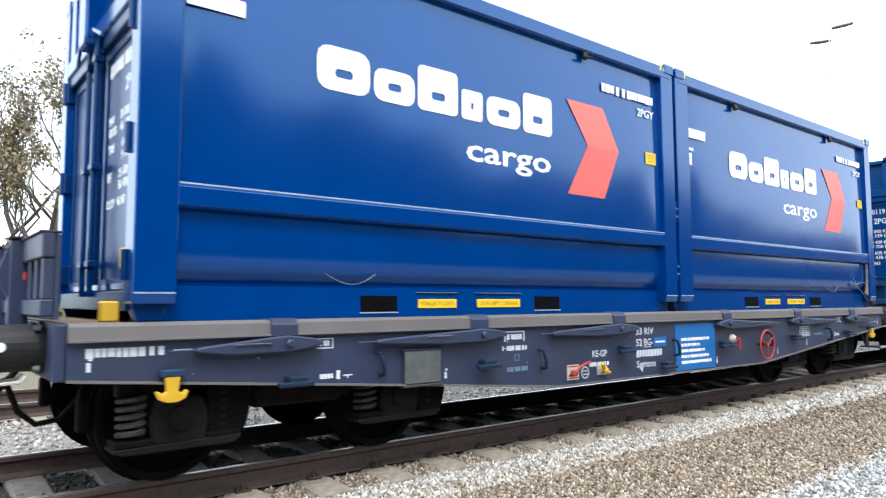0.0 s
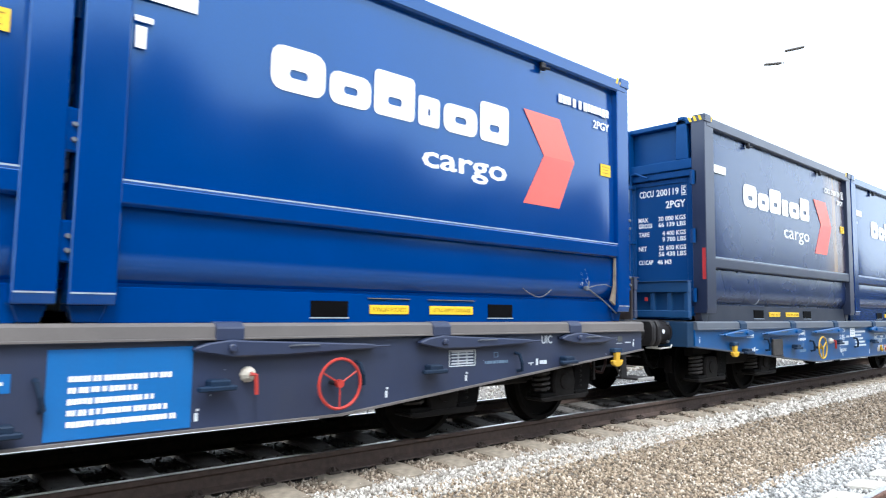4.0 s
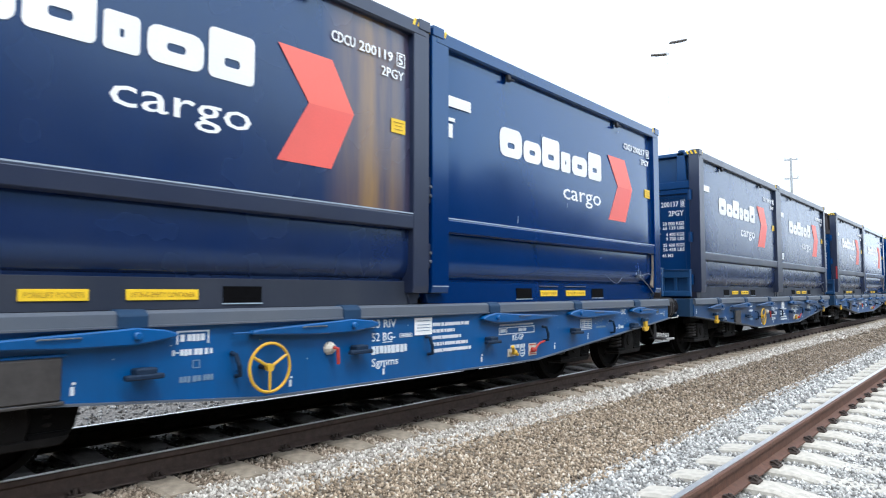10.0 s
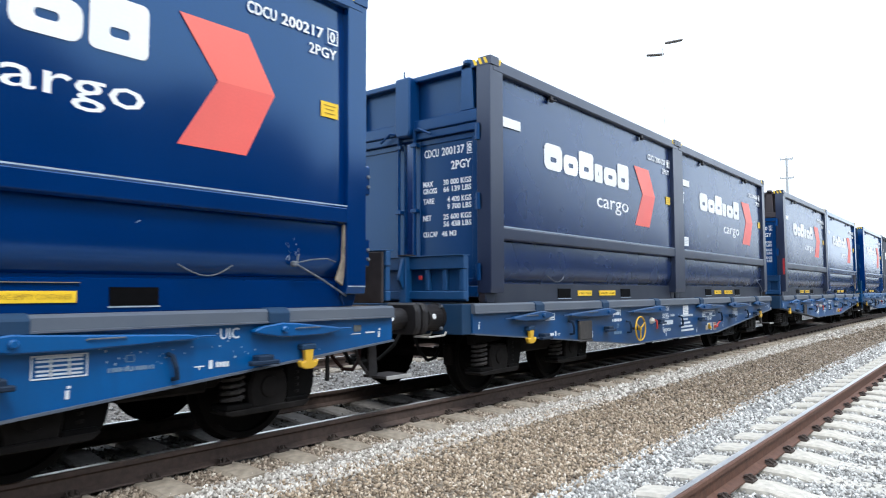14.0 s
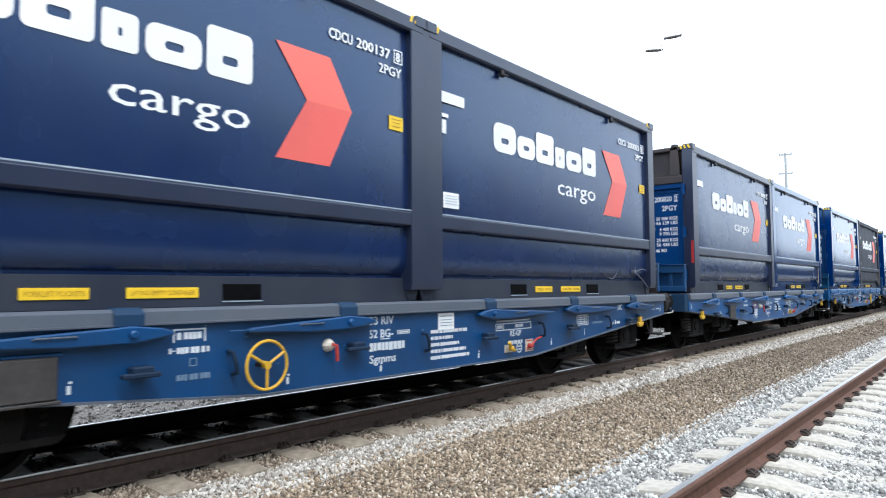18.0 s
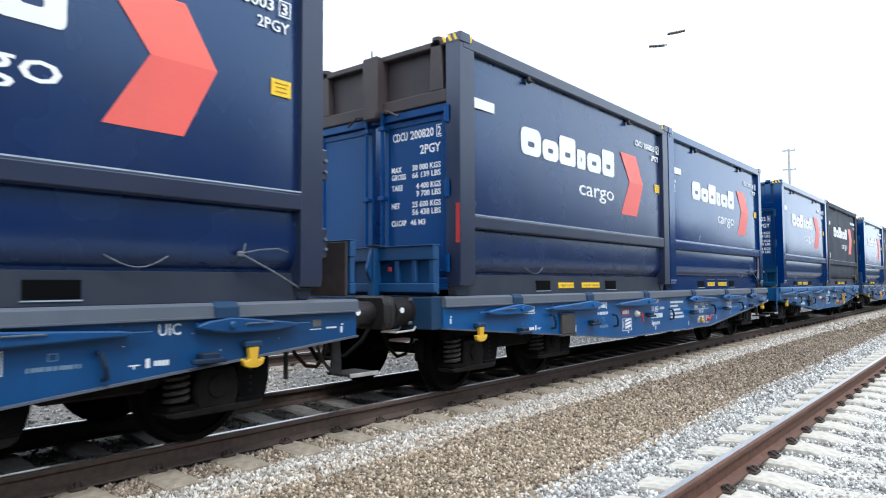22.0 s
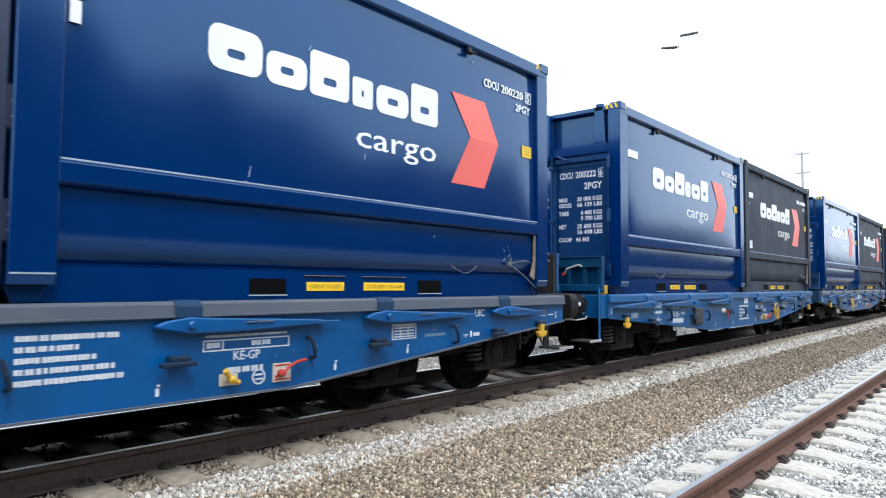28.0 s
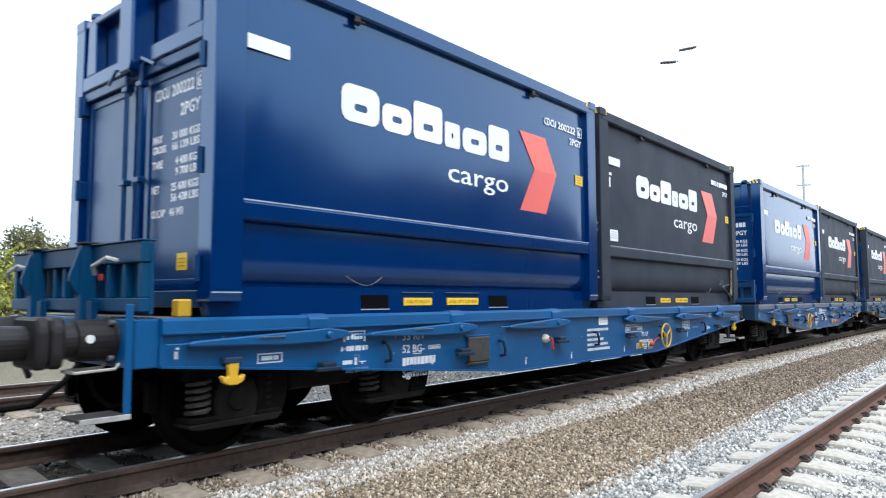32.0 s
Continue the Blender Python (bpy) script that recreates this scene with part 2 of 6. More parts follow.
YELLOW_INK = plain("worn_ochre_print", (0.42, 0.24, 0.01), 0.6)
RED = plain("red_paint", (0.42, 0.035, 0.025), 0.5)
PAPER = plain("cream_plate", (0.55, 0.50, 0.42), 0.6, vary=0.2)
# grimy running gear, coloured near black to hold the shade under the wagons
BLACK = plain("shade-dark_bogie_grime", (0.0045, 0.0042, 0.0042), 0.75, vary=0.4, scale=8, shine=0.08)
SHADED_GRIME = plain("shade-dark_brake_dust", (0.008, 0.0065, 0.006), 0.8, vary=0.4, scale=9, shine=0.08)
BUFFER = plain("greasy_dark_steel", (0.018, 0.016, 0.017), 0.5, 0.0, vary=0.4, scale=7, shine=0.35)
# near-black colour that paints the shade inside the fork pockets
POCKET_SHADE = plain("pocket_inside_shade", (0.002, 0.002, 0.0025), 0.8, shine=0.08)
# dusty castings, darkened for the same under-wagon shade
SHADED_DUST = plain("shade-dark_dusty_casting", (0.012, 0.0105, 0.010), 0.7, vary=0.5, scale=6, shine=0.1)
BOXBROWN = plain("grimy_brown_plate_box", (0.046, 0.041, 0.039), 0.6, vary=0.3)
BOXGREY = plain("grimy_plate_box", (0.10, 0.105, 0.10), 0.6, vary=0.3)
WIRE = plain("galvanised_rod", (0.12, 0.13, 0.15), 0.5, 0.0, vary=0.5, scale=25)
TAN = plain("scuffed_tan_metal", (0.24, 0.195, 0.145), 0.7, vary=0.45, scale=12)
# dark colour of the unseen backdrop added behind the camera
BACKDROP_DARK = plain("dark_backdrop", (0.035, 0.040, 0.028), 0.9, vary=0.4, scale=1.2, bumps=0.0, shine=0.1)
HOSE_RED = plain("reddish_black_rubber", (0.030, 0.012, 0.010), 0.6, shine=0.15)
PALE_ROD = plain("pale_worn_rod", (0.52, 0.50, 0.47), 0.55, vary=0.25, scale=25)
STEP_GREY = plain("grimy_step_steel", (0.040, 0.036, 0.036), 0.65, vary=0.4, scale=9, shine=0.25)
DECK_TAN = plain("rust_tan_deck", (0.22, 0.145, 0.085), 0.7, vary=0.4, scale=5, shine=0.3)
STEP_PALE = plain("worn_step_lip", (0.34, 0.33, 0.32), 0.6, vary=0.3, scale=12)
FAINT = paint("nearly_worn_off_stencil", (0.16, 0.24, 0.34), (0.08, 0.14, 0.24), 0.7, 0.6, 0.3)
HOSE = plain("black_rubber", (0.006, 0.006, 0.006), 0.6, shine=0.08)
SPRING = plain("dusty_spring_steel", (0.052, 0.047, 0.045), 0.6, 0.0, shine=0.2)
# wheel dust, its colour lowered for the shade under the wagons
WHEEL = plain("shade-dark_wheel_dust", (0.0045, 0.004, 0.004), 0.7, vary=0.4, scale=7, shine=0.08)
TAR = plain("end_wall_dusty_brown", (0.042, 0.035, 0.036), 0.7, vary=0.4, scale=5, shine=0.2)
RAIL_RUST = plain("rail_rust", (0.115, 0.052, 0.032), 0.75, vary=0.35, scale=18)
RAIL_DARK = plain("rail_grimy_brown", (0.075, 0.050, 0.040), 0.75, vary=0.35, scale=16)
RAIL_TOP = plain("polished_rail_head", (0.66, 0.65, 0.63), 0.3, 0.9, vary=0.15, scale=30)
CONCRETE = plain("sleeper_concrete", (0.49, 0.455, 0.395), 0.85, vary=0.22, scale=16, bumps=0.5)
CLIP = plain("rusty_fastening", (0.050, 0.034, 0.027), 0.75, vary=0.4)
LAMP_GREY = plain("lamp_housing", (0.20, 0.18, 0.17), 0.6)
POLE_PALE = plain("pale_pole", (0.82, 0.83, 0.84), 0.6, vary=0.03)
BARE = plain("bare_worn_edge", (0.36, 0.42, 0.50), 0.5, 0.0, vary=0.35, scale=6)
REFLECT = plain("red_reflective_tape", (0.42, 0.03, 0.03), 0.4, vary=0.2)
POLE_GREY = plain("weathered_pole", (0.42, 0.43, 0.44), 0.7)
BARK = plain("bark", (0.12, 0.095, 0.075), 0.9, vary=0.35)


def leaf_mat(name, dark, light):
    m, nt, b = mat(name, 0.65)
    g = nt.nodes.new("ShaderNodeNewGeometry")
    nt.links.new(ramp(nt, g.outputs["Random Per Island"], [(0.0, dark), (1.0, light)]), b.inputs["Base Color"])
    return m


LEAF = leaf_mat("spring_leaves", (0.07, 0.085, 0.03), (0.22, 0.20, 0.075))
LEAF_DRY = leaf_mat("sparse_dry_leaves", (0.12, 0.095, 0.055), (0.30, 0.24, 0.13))
BUSH_GREEN = leaf_mat("yellow_green_shrub_leaves", (0.12, 0.15, 0.02), (0.40, 0.40, 0.05))


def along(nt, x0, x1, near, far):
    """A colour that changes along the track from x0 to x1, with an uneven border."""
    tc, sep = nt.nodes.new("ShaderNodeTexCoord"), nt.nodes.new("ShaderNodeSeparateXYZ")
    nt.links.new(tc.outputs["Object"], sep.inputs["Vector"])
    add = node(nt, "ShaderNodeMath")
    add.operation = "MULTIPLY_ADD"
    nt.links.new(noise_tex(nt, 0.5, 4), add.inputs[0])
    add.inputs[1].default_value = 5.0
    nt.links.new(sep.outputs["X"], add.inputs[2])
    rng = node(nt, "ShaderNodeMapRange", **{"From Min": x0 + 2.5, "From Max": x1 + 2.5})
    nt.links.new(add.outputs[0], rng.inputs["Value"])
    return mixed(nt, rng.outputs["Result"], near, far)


def stone_mat(name, stops, rough=0.85, far=None):
    m, nt, b = mat(name, rough)
    g = nt.nodes.new("ShaderNodeNewGeometry")
    c = ramp(nt, g.outputs["Random Per Island"], stops)
    c = mixed(nt, 0.7, c, ramp(nt, noise_tex(nt, 60, 3), [(0.3, (0.7, 0.7, 0.7)), (0.7, (1.15, 1.15, 1.15))]), "MULTIPLY")
    if far:
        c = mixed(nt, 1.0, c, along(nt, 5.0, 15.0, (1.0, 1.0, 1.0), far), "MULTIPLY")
    nt.links.new(c, b.inputs["Base Color"])
    return m


STONE_PALE = stone_mat("pale_ballast_stone", [(0.0, (0.21, 0.185, 0.155)), (0.3, (0.38, 0.342, 0.30)), (0.75, (0.53, 0.49, 0.435)), (1.0, (0.74, 0.70, 0.64))])
STONE_BLUE = stone_mat("grey_ballast_stone", [(0.0, (0.15, 0.142, 0.13)), (0.35, (0.37, 0.358, 0.335)), (0.8, (0.58, 0.565, 0.535)), (1.0, (0.80, 0.785, 0.75))])
STONE_TAN = stone_mat("dusty_tan_ballast_stone", [(0.0, (0.12, 0.09, 0.065)), (0.4, (0.27, 0.21, 0.155)), (0.85, (0.40, 0.325, 0.25)), (1.0, (0.56, 0.49, 0.40))])
# stones under the train: its shade is put into their colour
STONE_SHADED = stone_mat("shade-dark_ballast_stone", [(0.0, (0.02, 0.018, 0.016)), (0.6, (0.055, 0.047, 0.041)), (1.0, (0.13, 0.112, 0.095))])
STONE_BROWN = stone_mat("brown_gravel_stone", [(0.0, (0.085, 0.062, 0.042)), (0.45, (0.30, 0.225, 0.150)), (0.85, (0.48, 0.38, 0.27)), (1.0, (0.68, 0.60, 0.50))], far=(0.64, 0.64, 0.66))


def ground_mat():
    """Track bed: pale ballast along the tracks, a brown gravel path between them, the train's shade painted as a
    near-black band, dull soil far off.
    """
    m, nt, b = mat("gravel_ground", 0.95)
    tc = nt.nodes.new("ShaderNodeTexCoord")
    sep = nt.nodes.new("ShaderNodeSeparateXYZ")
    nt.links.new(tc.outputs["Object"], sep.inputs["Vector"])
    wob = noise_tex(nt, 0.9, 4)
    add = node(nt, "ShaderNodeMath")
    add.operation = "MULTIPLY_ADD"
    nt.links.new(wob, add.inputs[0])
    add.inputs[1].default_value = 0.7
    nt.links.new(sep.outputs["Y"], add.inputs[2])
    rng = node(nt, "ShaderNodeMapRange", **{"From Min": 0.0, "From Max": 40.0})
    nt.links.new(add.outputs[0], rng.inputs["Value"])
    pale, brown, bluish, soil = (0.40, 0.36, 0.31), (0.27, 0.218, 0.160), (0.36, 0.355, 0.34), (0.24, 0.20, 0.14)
    # the near-black stops from 5.6 to 7.1 paint the shade under the train
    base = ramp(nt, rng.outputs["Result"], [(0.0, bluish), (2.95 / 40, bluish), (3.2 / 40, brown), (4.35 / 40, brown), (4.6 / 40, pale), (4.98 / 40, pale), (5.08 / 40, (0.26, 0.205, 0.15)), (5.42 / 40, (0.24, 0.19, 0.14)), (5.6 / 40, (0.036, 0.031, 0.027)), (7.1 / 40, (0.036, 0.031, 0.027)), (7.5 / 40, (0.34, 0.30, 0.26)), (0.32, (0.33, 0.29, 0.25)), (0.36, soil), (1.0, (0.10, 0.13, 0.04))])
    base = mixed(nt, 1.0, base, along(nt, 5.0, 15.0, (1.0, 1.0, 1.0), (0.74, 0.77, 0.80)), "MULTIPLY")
    vor = node(nt, "ShaderNodeTexVoronoi", Scale=26.0)
    nt.links.new(coords(nt), vor.inputs["Vector"])
    c = mixed(nt, 0.9, base, ramp(nt, vor.outputs["Distance"], [(0.0, (1.35, 1.35, 1.35)), (0.45, (0.85, 0.85, 0.85)), (0.8, (0.3, 0.3, 0.3))]), "MULTIPLY")
    c = mixed(nt, 0.6, c, ramp(nt, noise_tex(nt, 30, 4), [(0.3, (0.6, 0.6, 0.6)), (0.7, (1.3, 1.3, 1.3))]), "MULTIPLY")
    nt.links.new(c, b.inputs["Base Color"])
    bump(nt, b, vor.outputs["Distance"], 0.9, 0.03)
    return m


def shaded_sleeper():
    """Dusty concrete, with the shade under a train painted in as darker colour between the rails."""
    m, nt, b = mat("dusty_shade-darkened_sleeper", 0.9)
    sep, tc = nt.nodes.new("ShaderNodeSeparateXYZ"), nt.nodes.new("ShaderNodeTexCoord")
    nt.links.new(tc.outputs["Object"], sep.inputs["Vector"])
    far = node(nt, "ShaderNodeMath")
    far.operation = "ABSOLUTE"
    nt.links.new(sep.outputs["Y"], far.inputs[0])
    wob = node(nt, "ShaderNodeMath")
    wob.operation = "MULTIPLY_ADD"
    nt.links.new(noise_tex(nt, 5, 4), wob.inputs[0])
    wob.inputs[1].default_value = 0.35
    nt.links.new(far.outputs[0], wob.inputs[2])
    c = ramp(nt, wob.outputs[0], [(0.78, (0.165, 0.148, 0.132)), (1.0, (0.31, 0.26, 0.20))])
    c = mixed(nt, 0.8, c, ramp(nt, noise_tex(nt, 13, 5), [(0.3, (0.62, 0.62, 0.62)), (0.7, (1.15, 1.15, 1.15))]), "MULTIPLY")
    nt.links.new(c, b.inputs["Base Color"])
    bump(nt, b, noise_tex(nt, 24, 4), 0.5, 0.01)
    return m


OLD_SLEEPER = shaded_sleeper()
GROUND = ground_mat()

# ---------------------------------------------------------------- shape helpers


def done(bm):
    bmesh.ops.recalc_face_normals(bm, faces=bm.faces)
    return bm


def box(x0, x1, y0, y1, z0, z1, bev=0.0, bm=None):
    one = bmesh.new()
    v = [one.verts.new((x, y, z)) for x in (x0, x1) for y in (y0, y1) for z in (z0, z1)]
    for q in ((0, 1, 3, 2), (4, 6, 7, 5), (0, 4, 5, 1), (2, 3, 7, 6), (0, 2, 6, 4), (1, 5, 7, 3)):
        one.faces.new([v[i] for i in q])
    done(one)
    if bev:
        bmesh.ops.bevel(one, geom=one.edges[:], offset=bev, segments=1, affect="EDGES")
    return join(bm, one) if bm is not None else one


def join(bm, other):
    """Adds the mesh other to bm."""
    tmp = bpy.data.meshes.new("tmp")
    other.to_mesh(tmp)
    other.free()
    bm.from_mesh(tmp)
    bpy.data.meshes.remove(tmp)
    return bm


def prism(points, axis, a, b, bev=0.0, bm=None):
    """A flat outline pushed from a to b along an axis: x takes (y, z), y takes (x, z), z takes (x, y)."""
    one = bmesh.new()
    place = {"x": lambda p, d: (d, p[0], p[1]), "y": lambda p, d: (p[0], d, p[1]), "z": lambda p, d: (p[0], p[1], d)}[axis]
    r0 = [one.verts.new(place(p, a)) for p in points]
    r1 = [one.verts.new(place(p, b)) for p in points]
    n = len(points)
    one.faces.new(r0)
    one.faces.new(r1[::-1])
    for i in range(n):
        one.faces.new((r0[i], r1[i], r1[(i + 1) % n], r0[(i + 1) % n]))
    done(one)
    if bev:
        bmesh.ops.bevel(one, geom=one.edges[:], offset=bev, segments=1, affect="EDGES")
    return join(bm, one) if bm is not None else one


def lathe(profile, axis, centre, seg=20, bm=None):
    """Turns (distance along the axis, radius) pairs about an axis through centre."""
    one = bmesh.new()
    rings = []
    for d, r in profile:
        ring = []
        for i in range(seg):
            a = 2 * math.pi * i / seg
            u, w = r * math.cos(a), r * math.sin(a)
            p = {"x": (d, u, w), "y": (u, d, w), "z": (u, w, d)}[axis]
            ring.append(one.verts.new(Vector(p) + Vector(centre)))
        rings.append(ring)
    for p, q in zip(rings, rings[1:]):
        for i in range(seg):
            one.faces.new((p[i], p[(i + 1) % seg], q[(i + 1) % seg], q[i]))
    one.faces.new(rings[0])
    one.faces.new(rings[-1])
    done(one)
    return join(bm, one) if bm is not None else one


def tube(points, r, seg=8, bm=None):
    """A round bar along a line of points."""
    one = bmesh.new()
    pts = [Vector(p) for p in points]
    rings = []
    for i, p in enumerate(pts):
        d = (pts[min(i + 1, len(pts) - 1)] - pts[max(i - 1, 0)]).normalized()
        u = d.orthogonal().normalized() if not rings else (u - d * u.dot(d)).normalized()
        w = d.cross(u)
        rings.append([one.verts.new(p + r * (math.cos(2 * math.pi * k / seg) * u + math.sin(2 * math.pi * k / seg) * w)) for k in range(seg)])
    for p, q in zip(rings, rings[1:]):
        for i in range(seg):
            one.faces.new((p[i], p[(i + 1) % seg], q[(i + 1) % seg], q[i]))
    one.faces.new(rings[0])
    one.faces.new(rings[-1])
    done(one)
    return join(bm, one) if bm is not None else one


def moved(bm, m):
    bmesh.ops.transform(bm, matrix=m, verts=bm.verts)
    return bm


def obj(name, bm, material, parent=None, smooth=False):
    me = bpy.data.meshes.new(name)
    bm.to_mesh(me)
    bm.free()
    me.materials.append(material)
    if smooth:
        me.polygons.foreach_set("use_smooth", [True] * len(me.polygons))
    ob = new(name, me)
    ob.parent = parent
    return ob


def part(name, bm, material, parent, label="", smooth=False):
    ob = obj(name, bm, material, parent, smooth)
    return tagged(ob, label) if label else ob


def thing(name, label, category, group="", kind=""):
    return tagged(new(name), label, category, group, kind)


TEXT = {}


def letters(text, at, size, material, parent, name="lettering", face="side", align="LEFT", bold=0.0, label=""):
    """Words as a thin mesh of size (length, height) on the near side (face 'side') or on the left end (face 'end')."""
    if (text, bold) not in TEXT:
        cu = bpy.data.curves.new("text", "FONT")
        cu.body, cu.size, cu.extrude, cu.offset, cu.resolution_u = text, 1.0, 0.001, bold, 2
        tmp = bpy.data.objects.new("text", cu)
        TEXT[(text, bold)] = bpy.data.meshes.new_from_object(tmp)
        bpy.data.objects.remove(tmp)
    me = TEXT[(text, bold)].copy()
    co = np.array([v.co for v in me.vertices])
    lo, hi = co.min(0), co.max(0)
    sx, sz = size[0] / (hi[0] - lo[0]), size[1] / (hi[1] - lo[1])
    shift = {"LEFT": 0.0, "RIGHT": -size[0]}[align]
    turn = pose(0, 0, 0, 90, 0, 0) if face == "side" else pose(0, 0, 0, 90, 0, -90)
    me.transform(Matrix.Translation(at) @ turn @ Matrix.Translation((shift - lo[0] * sx, -lo[1] * sz, 0)) @ Matrix.Diagonal((sx, sz, 1.5, 1)))
    me.materials.clear()
    me.materials.append(material)
    me.name = name
    ob = new(name, me)
    ob.parent = parent
    return tagged(ob, label, kind="stuff")


def bars(spec, y, material, parent, name="stencil_mark", face="side", label=""):
    """Short raised bars (x0, x1, z0, z1) in the place of small stencilled marks."""
    bm = bmesh.new()
    for x0, x1, z0, z1 in spec:
        if face == "side":
            box(x0, x1, y - 0.003, y + 0.002, z0, z1, bm=bm)
        else:
            box(y - 0.003, y + 0.002, x0, x1, z0, z1, bm=bm)
    return tagged(part(name, bm, material, parent, label), kind="stuff")


def word_bars(x0, x1, z0, z1, seed):
    """Bars of uneven length filling a line of writing."""
    rnd = random.Random(seed)
    h = z1 - z0
    out, x = [], x0
    while x < x1 - 0.3 * h:
        w = rnd.uniform(0.45, 0.75) * h
        out.append((x, min(x + w, x1), z0 + rnd.uniform(0, 0.12) * h, z1))
        x += w + rnd.choice((0.12, 0.12, 0.14, 0.4)) * h
    return out

# ---------------------------------------------------------------- the plan, in metres
MID = 5.90          # centre line of the train's track
NEAR_MID = 0.845    # centre line of the track beside the camera
FAR_MID = 10.75     # centre line of the track behind the train
GAUGE = 0.7525      # rail centre from the centre line
DECK = 1.120        # top of the wagons' deck
WAGON_X = [0.82, 15.0, 29.16, 43.27, 57.40, 71.55, 85.70, 99.85]   # left end of each wagon's frame at the start
BOX_X = [(1.16, 7.28), (15.27, 21.38), (29.46, 35.50), (43.51, 49.60), (57.75, 63.95), (71.9, 78.04), (86.05, 92.19), (100.2, 106.34)]
FRAME_LEN = 12.84

# ---------------------------------------------------------------- containers
CL, CW, CH = 6.058, 1.275, 2.87     # length, half width, height
WIDEN = 1.043                        # the body drawn 2.55 m wide is 2.66 m wide
PY = -1.235                          # plane of the near side's upper panel


def ring(x0, x1, z0, z1, r, hole, y, bm):
    """A rounded block with a rounded slot in it, on the near side."""
    def outline(a0, a1, b0, b1, q):
        pts = []
        for cx, cz, st in ((a1 - q, b1 - q, 0), (a0 + q, b1 - q, 90), (a0 + q, b0 + q, 180), (a1 - q, b0 + q, 270)):
            for k in range(4):
                a = radians(st + 30 * k)
                pts.append((cx + q * math.cos(a), cz + q * math.sin(a)))
        return pts
    out = outline(x0, x1, z0, z1, r)
    inn = outline(*hole, min(r * 0.5, (hole[1] - hole[0]) * 0.45, (hole[3] - hole[2]) * 0.45))
    n = len(out)
    vo = [[bm.verts.new((p[0], d, p[1])) for p in out] for d in (y, y + 0.004)]
    vi = [[bm.verts.new((p[0], d, p[1])) for p in inn] for d in (y, y + 0.004)]
    for i in range(n):
        j = (i + 1) % n
        bm.faces.new((vo[0][i], vo[0][j], vi[0][j], vi[0][i]))
        bm.faces.new((vo[0][i], vo[1][i], vo[1][j], vo[0][j]))
        bm.faces.new((vi[0][i], vi[0][j], vi[1][j], vi[1][i]))


def hazard(x0, y0, z, along, parent, n=3):
    """Yellow slanted stripes on top of a corner."""
    bm = bmesh.new()
    for i in range(n):
        a = i * 0.075
        if along == "side":
            prism([(x0 + a, z), (x0 + a + 0.035, z), (x0 + a + 0.065, z + 0.075), (x0 + a + 0.03, z + 0.075)], "y", y0 - 0.003, y0 + 0.002, bm=bm)
        else:
            prism([(y0 + a, z), (y0 + a + 0.035, z), (y0 + a + 0.065, z + 0.075), (y0 + a + 0.03, z + 0.075)], "x", x0 - 0.003, x0 + 0.002, bm=bm)
    part("hazard_stripes", bm, STICKER, parent, "yellow slanted warning stripes")


def pressed_panel(sgn):
    """Upper side wall: nearly flat, easing inward towards its ends and its top."""
    bm = bmesh.new()
    us = [0, 0.012, 0.025, 0.04, 0.06, 0.09, 0.13, 0.2, 0.35, 0.5, 0.65, 0.8, 0.87, 0.91, 0.94, 0.96, 0.975, 0.988, 1]
    vs = [k / 12 for k in range(13)]
    grid = []
    for u in us:
        e = abs(2 * u - 1)
        grid.append([bm.verts.new((0.20 + (CL - 0.36) * u, sgn * (1.235 - 0.028 * e ** 14 - 0.022 * v ** 3), 0.70 + 2.06 * v)) for v in vs])
    for a, b in zip(grid, grid[1:]):
        for k in range(len(vs) - 1):
            bm.faces.new((a[k], b[k], b[k + 1], a[k + 1]) if sgn < 0 else (a[k], a[k + 1], b[k + 1], b[k]))
    return bm


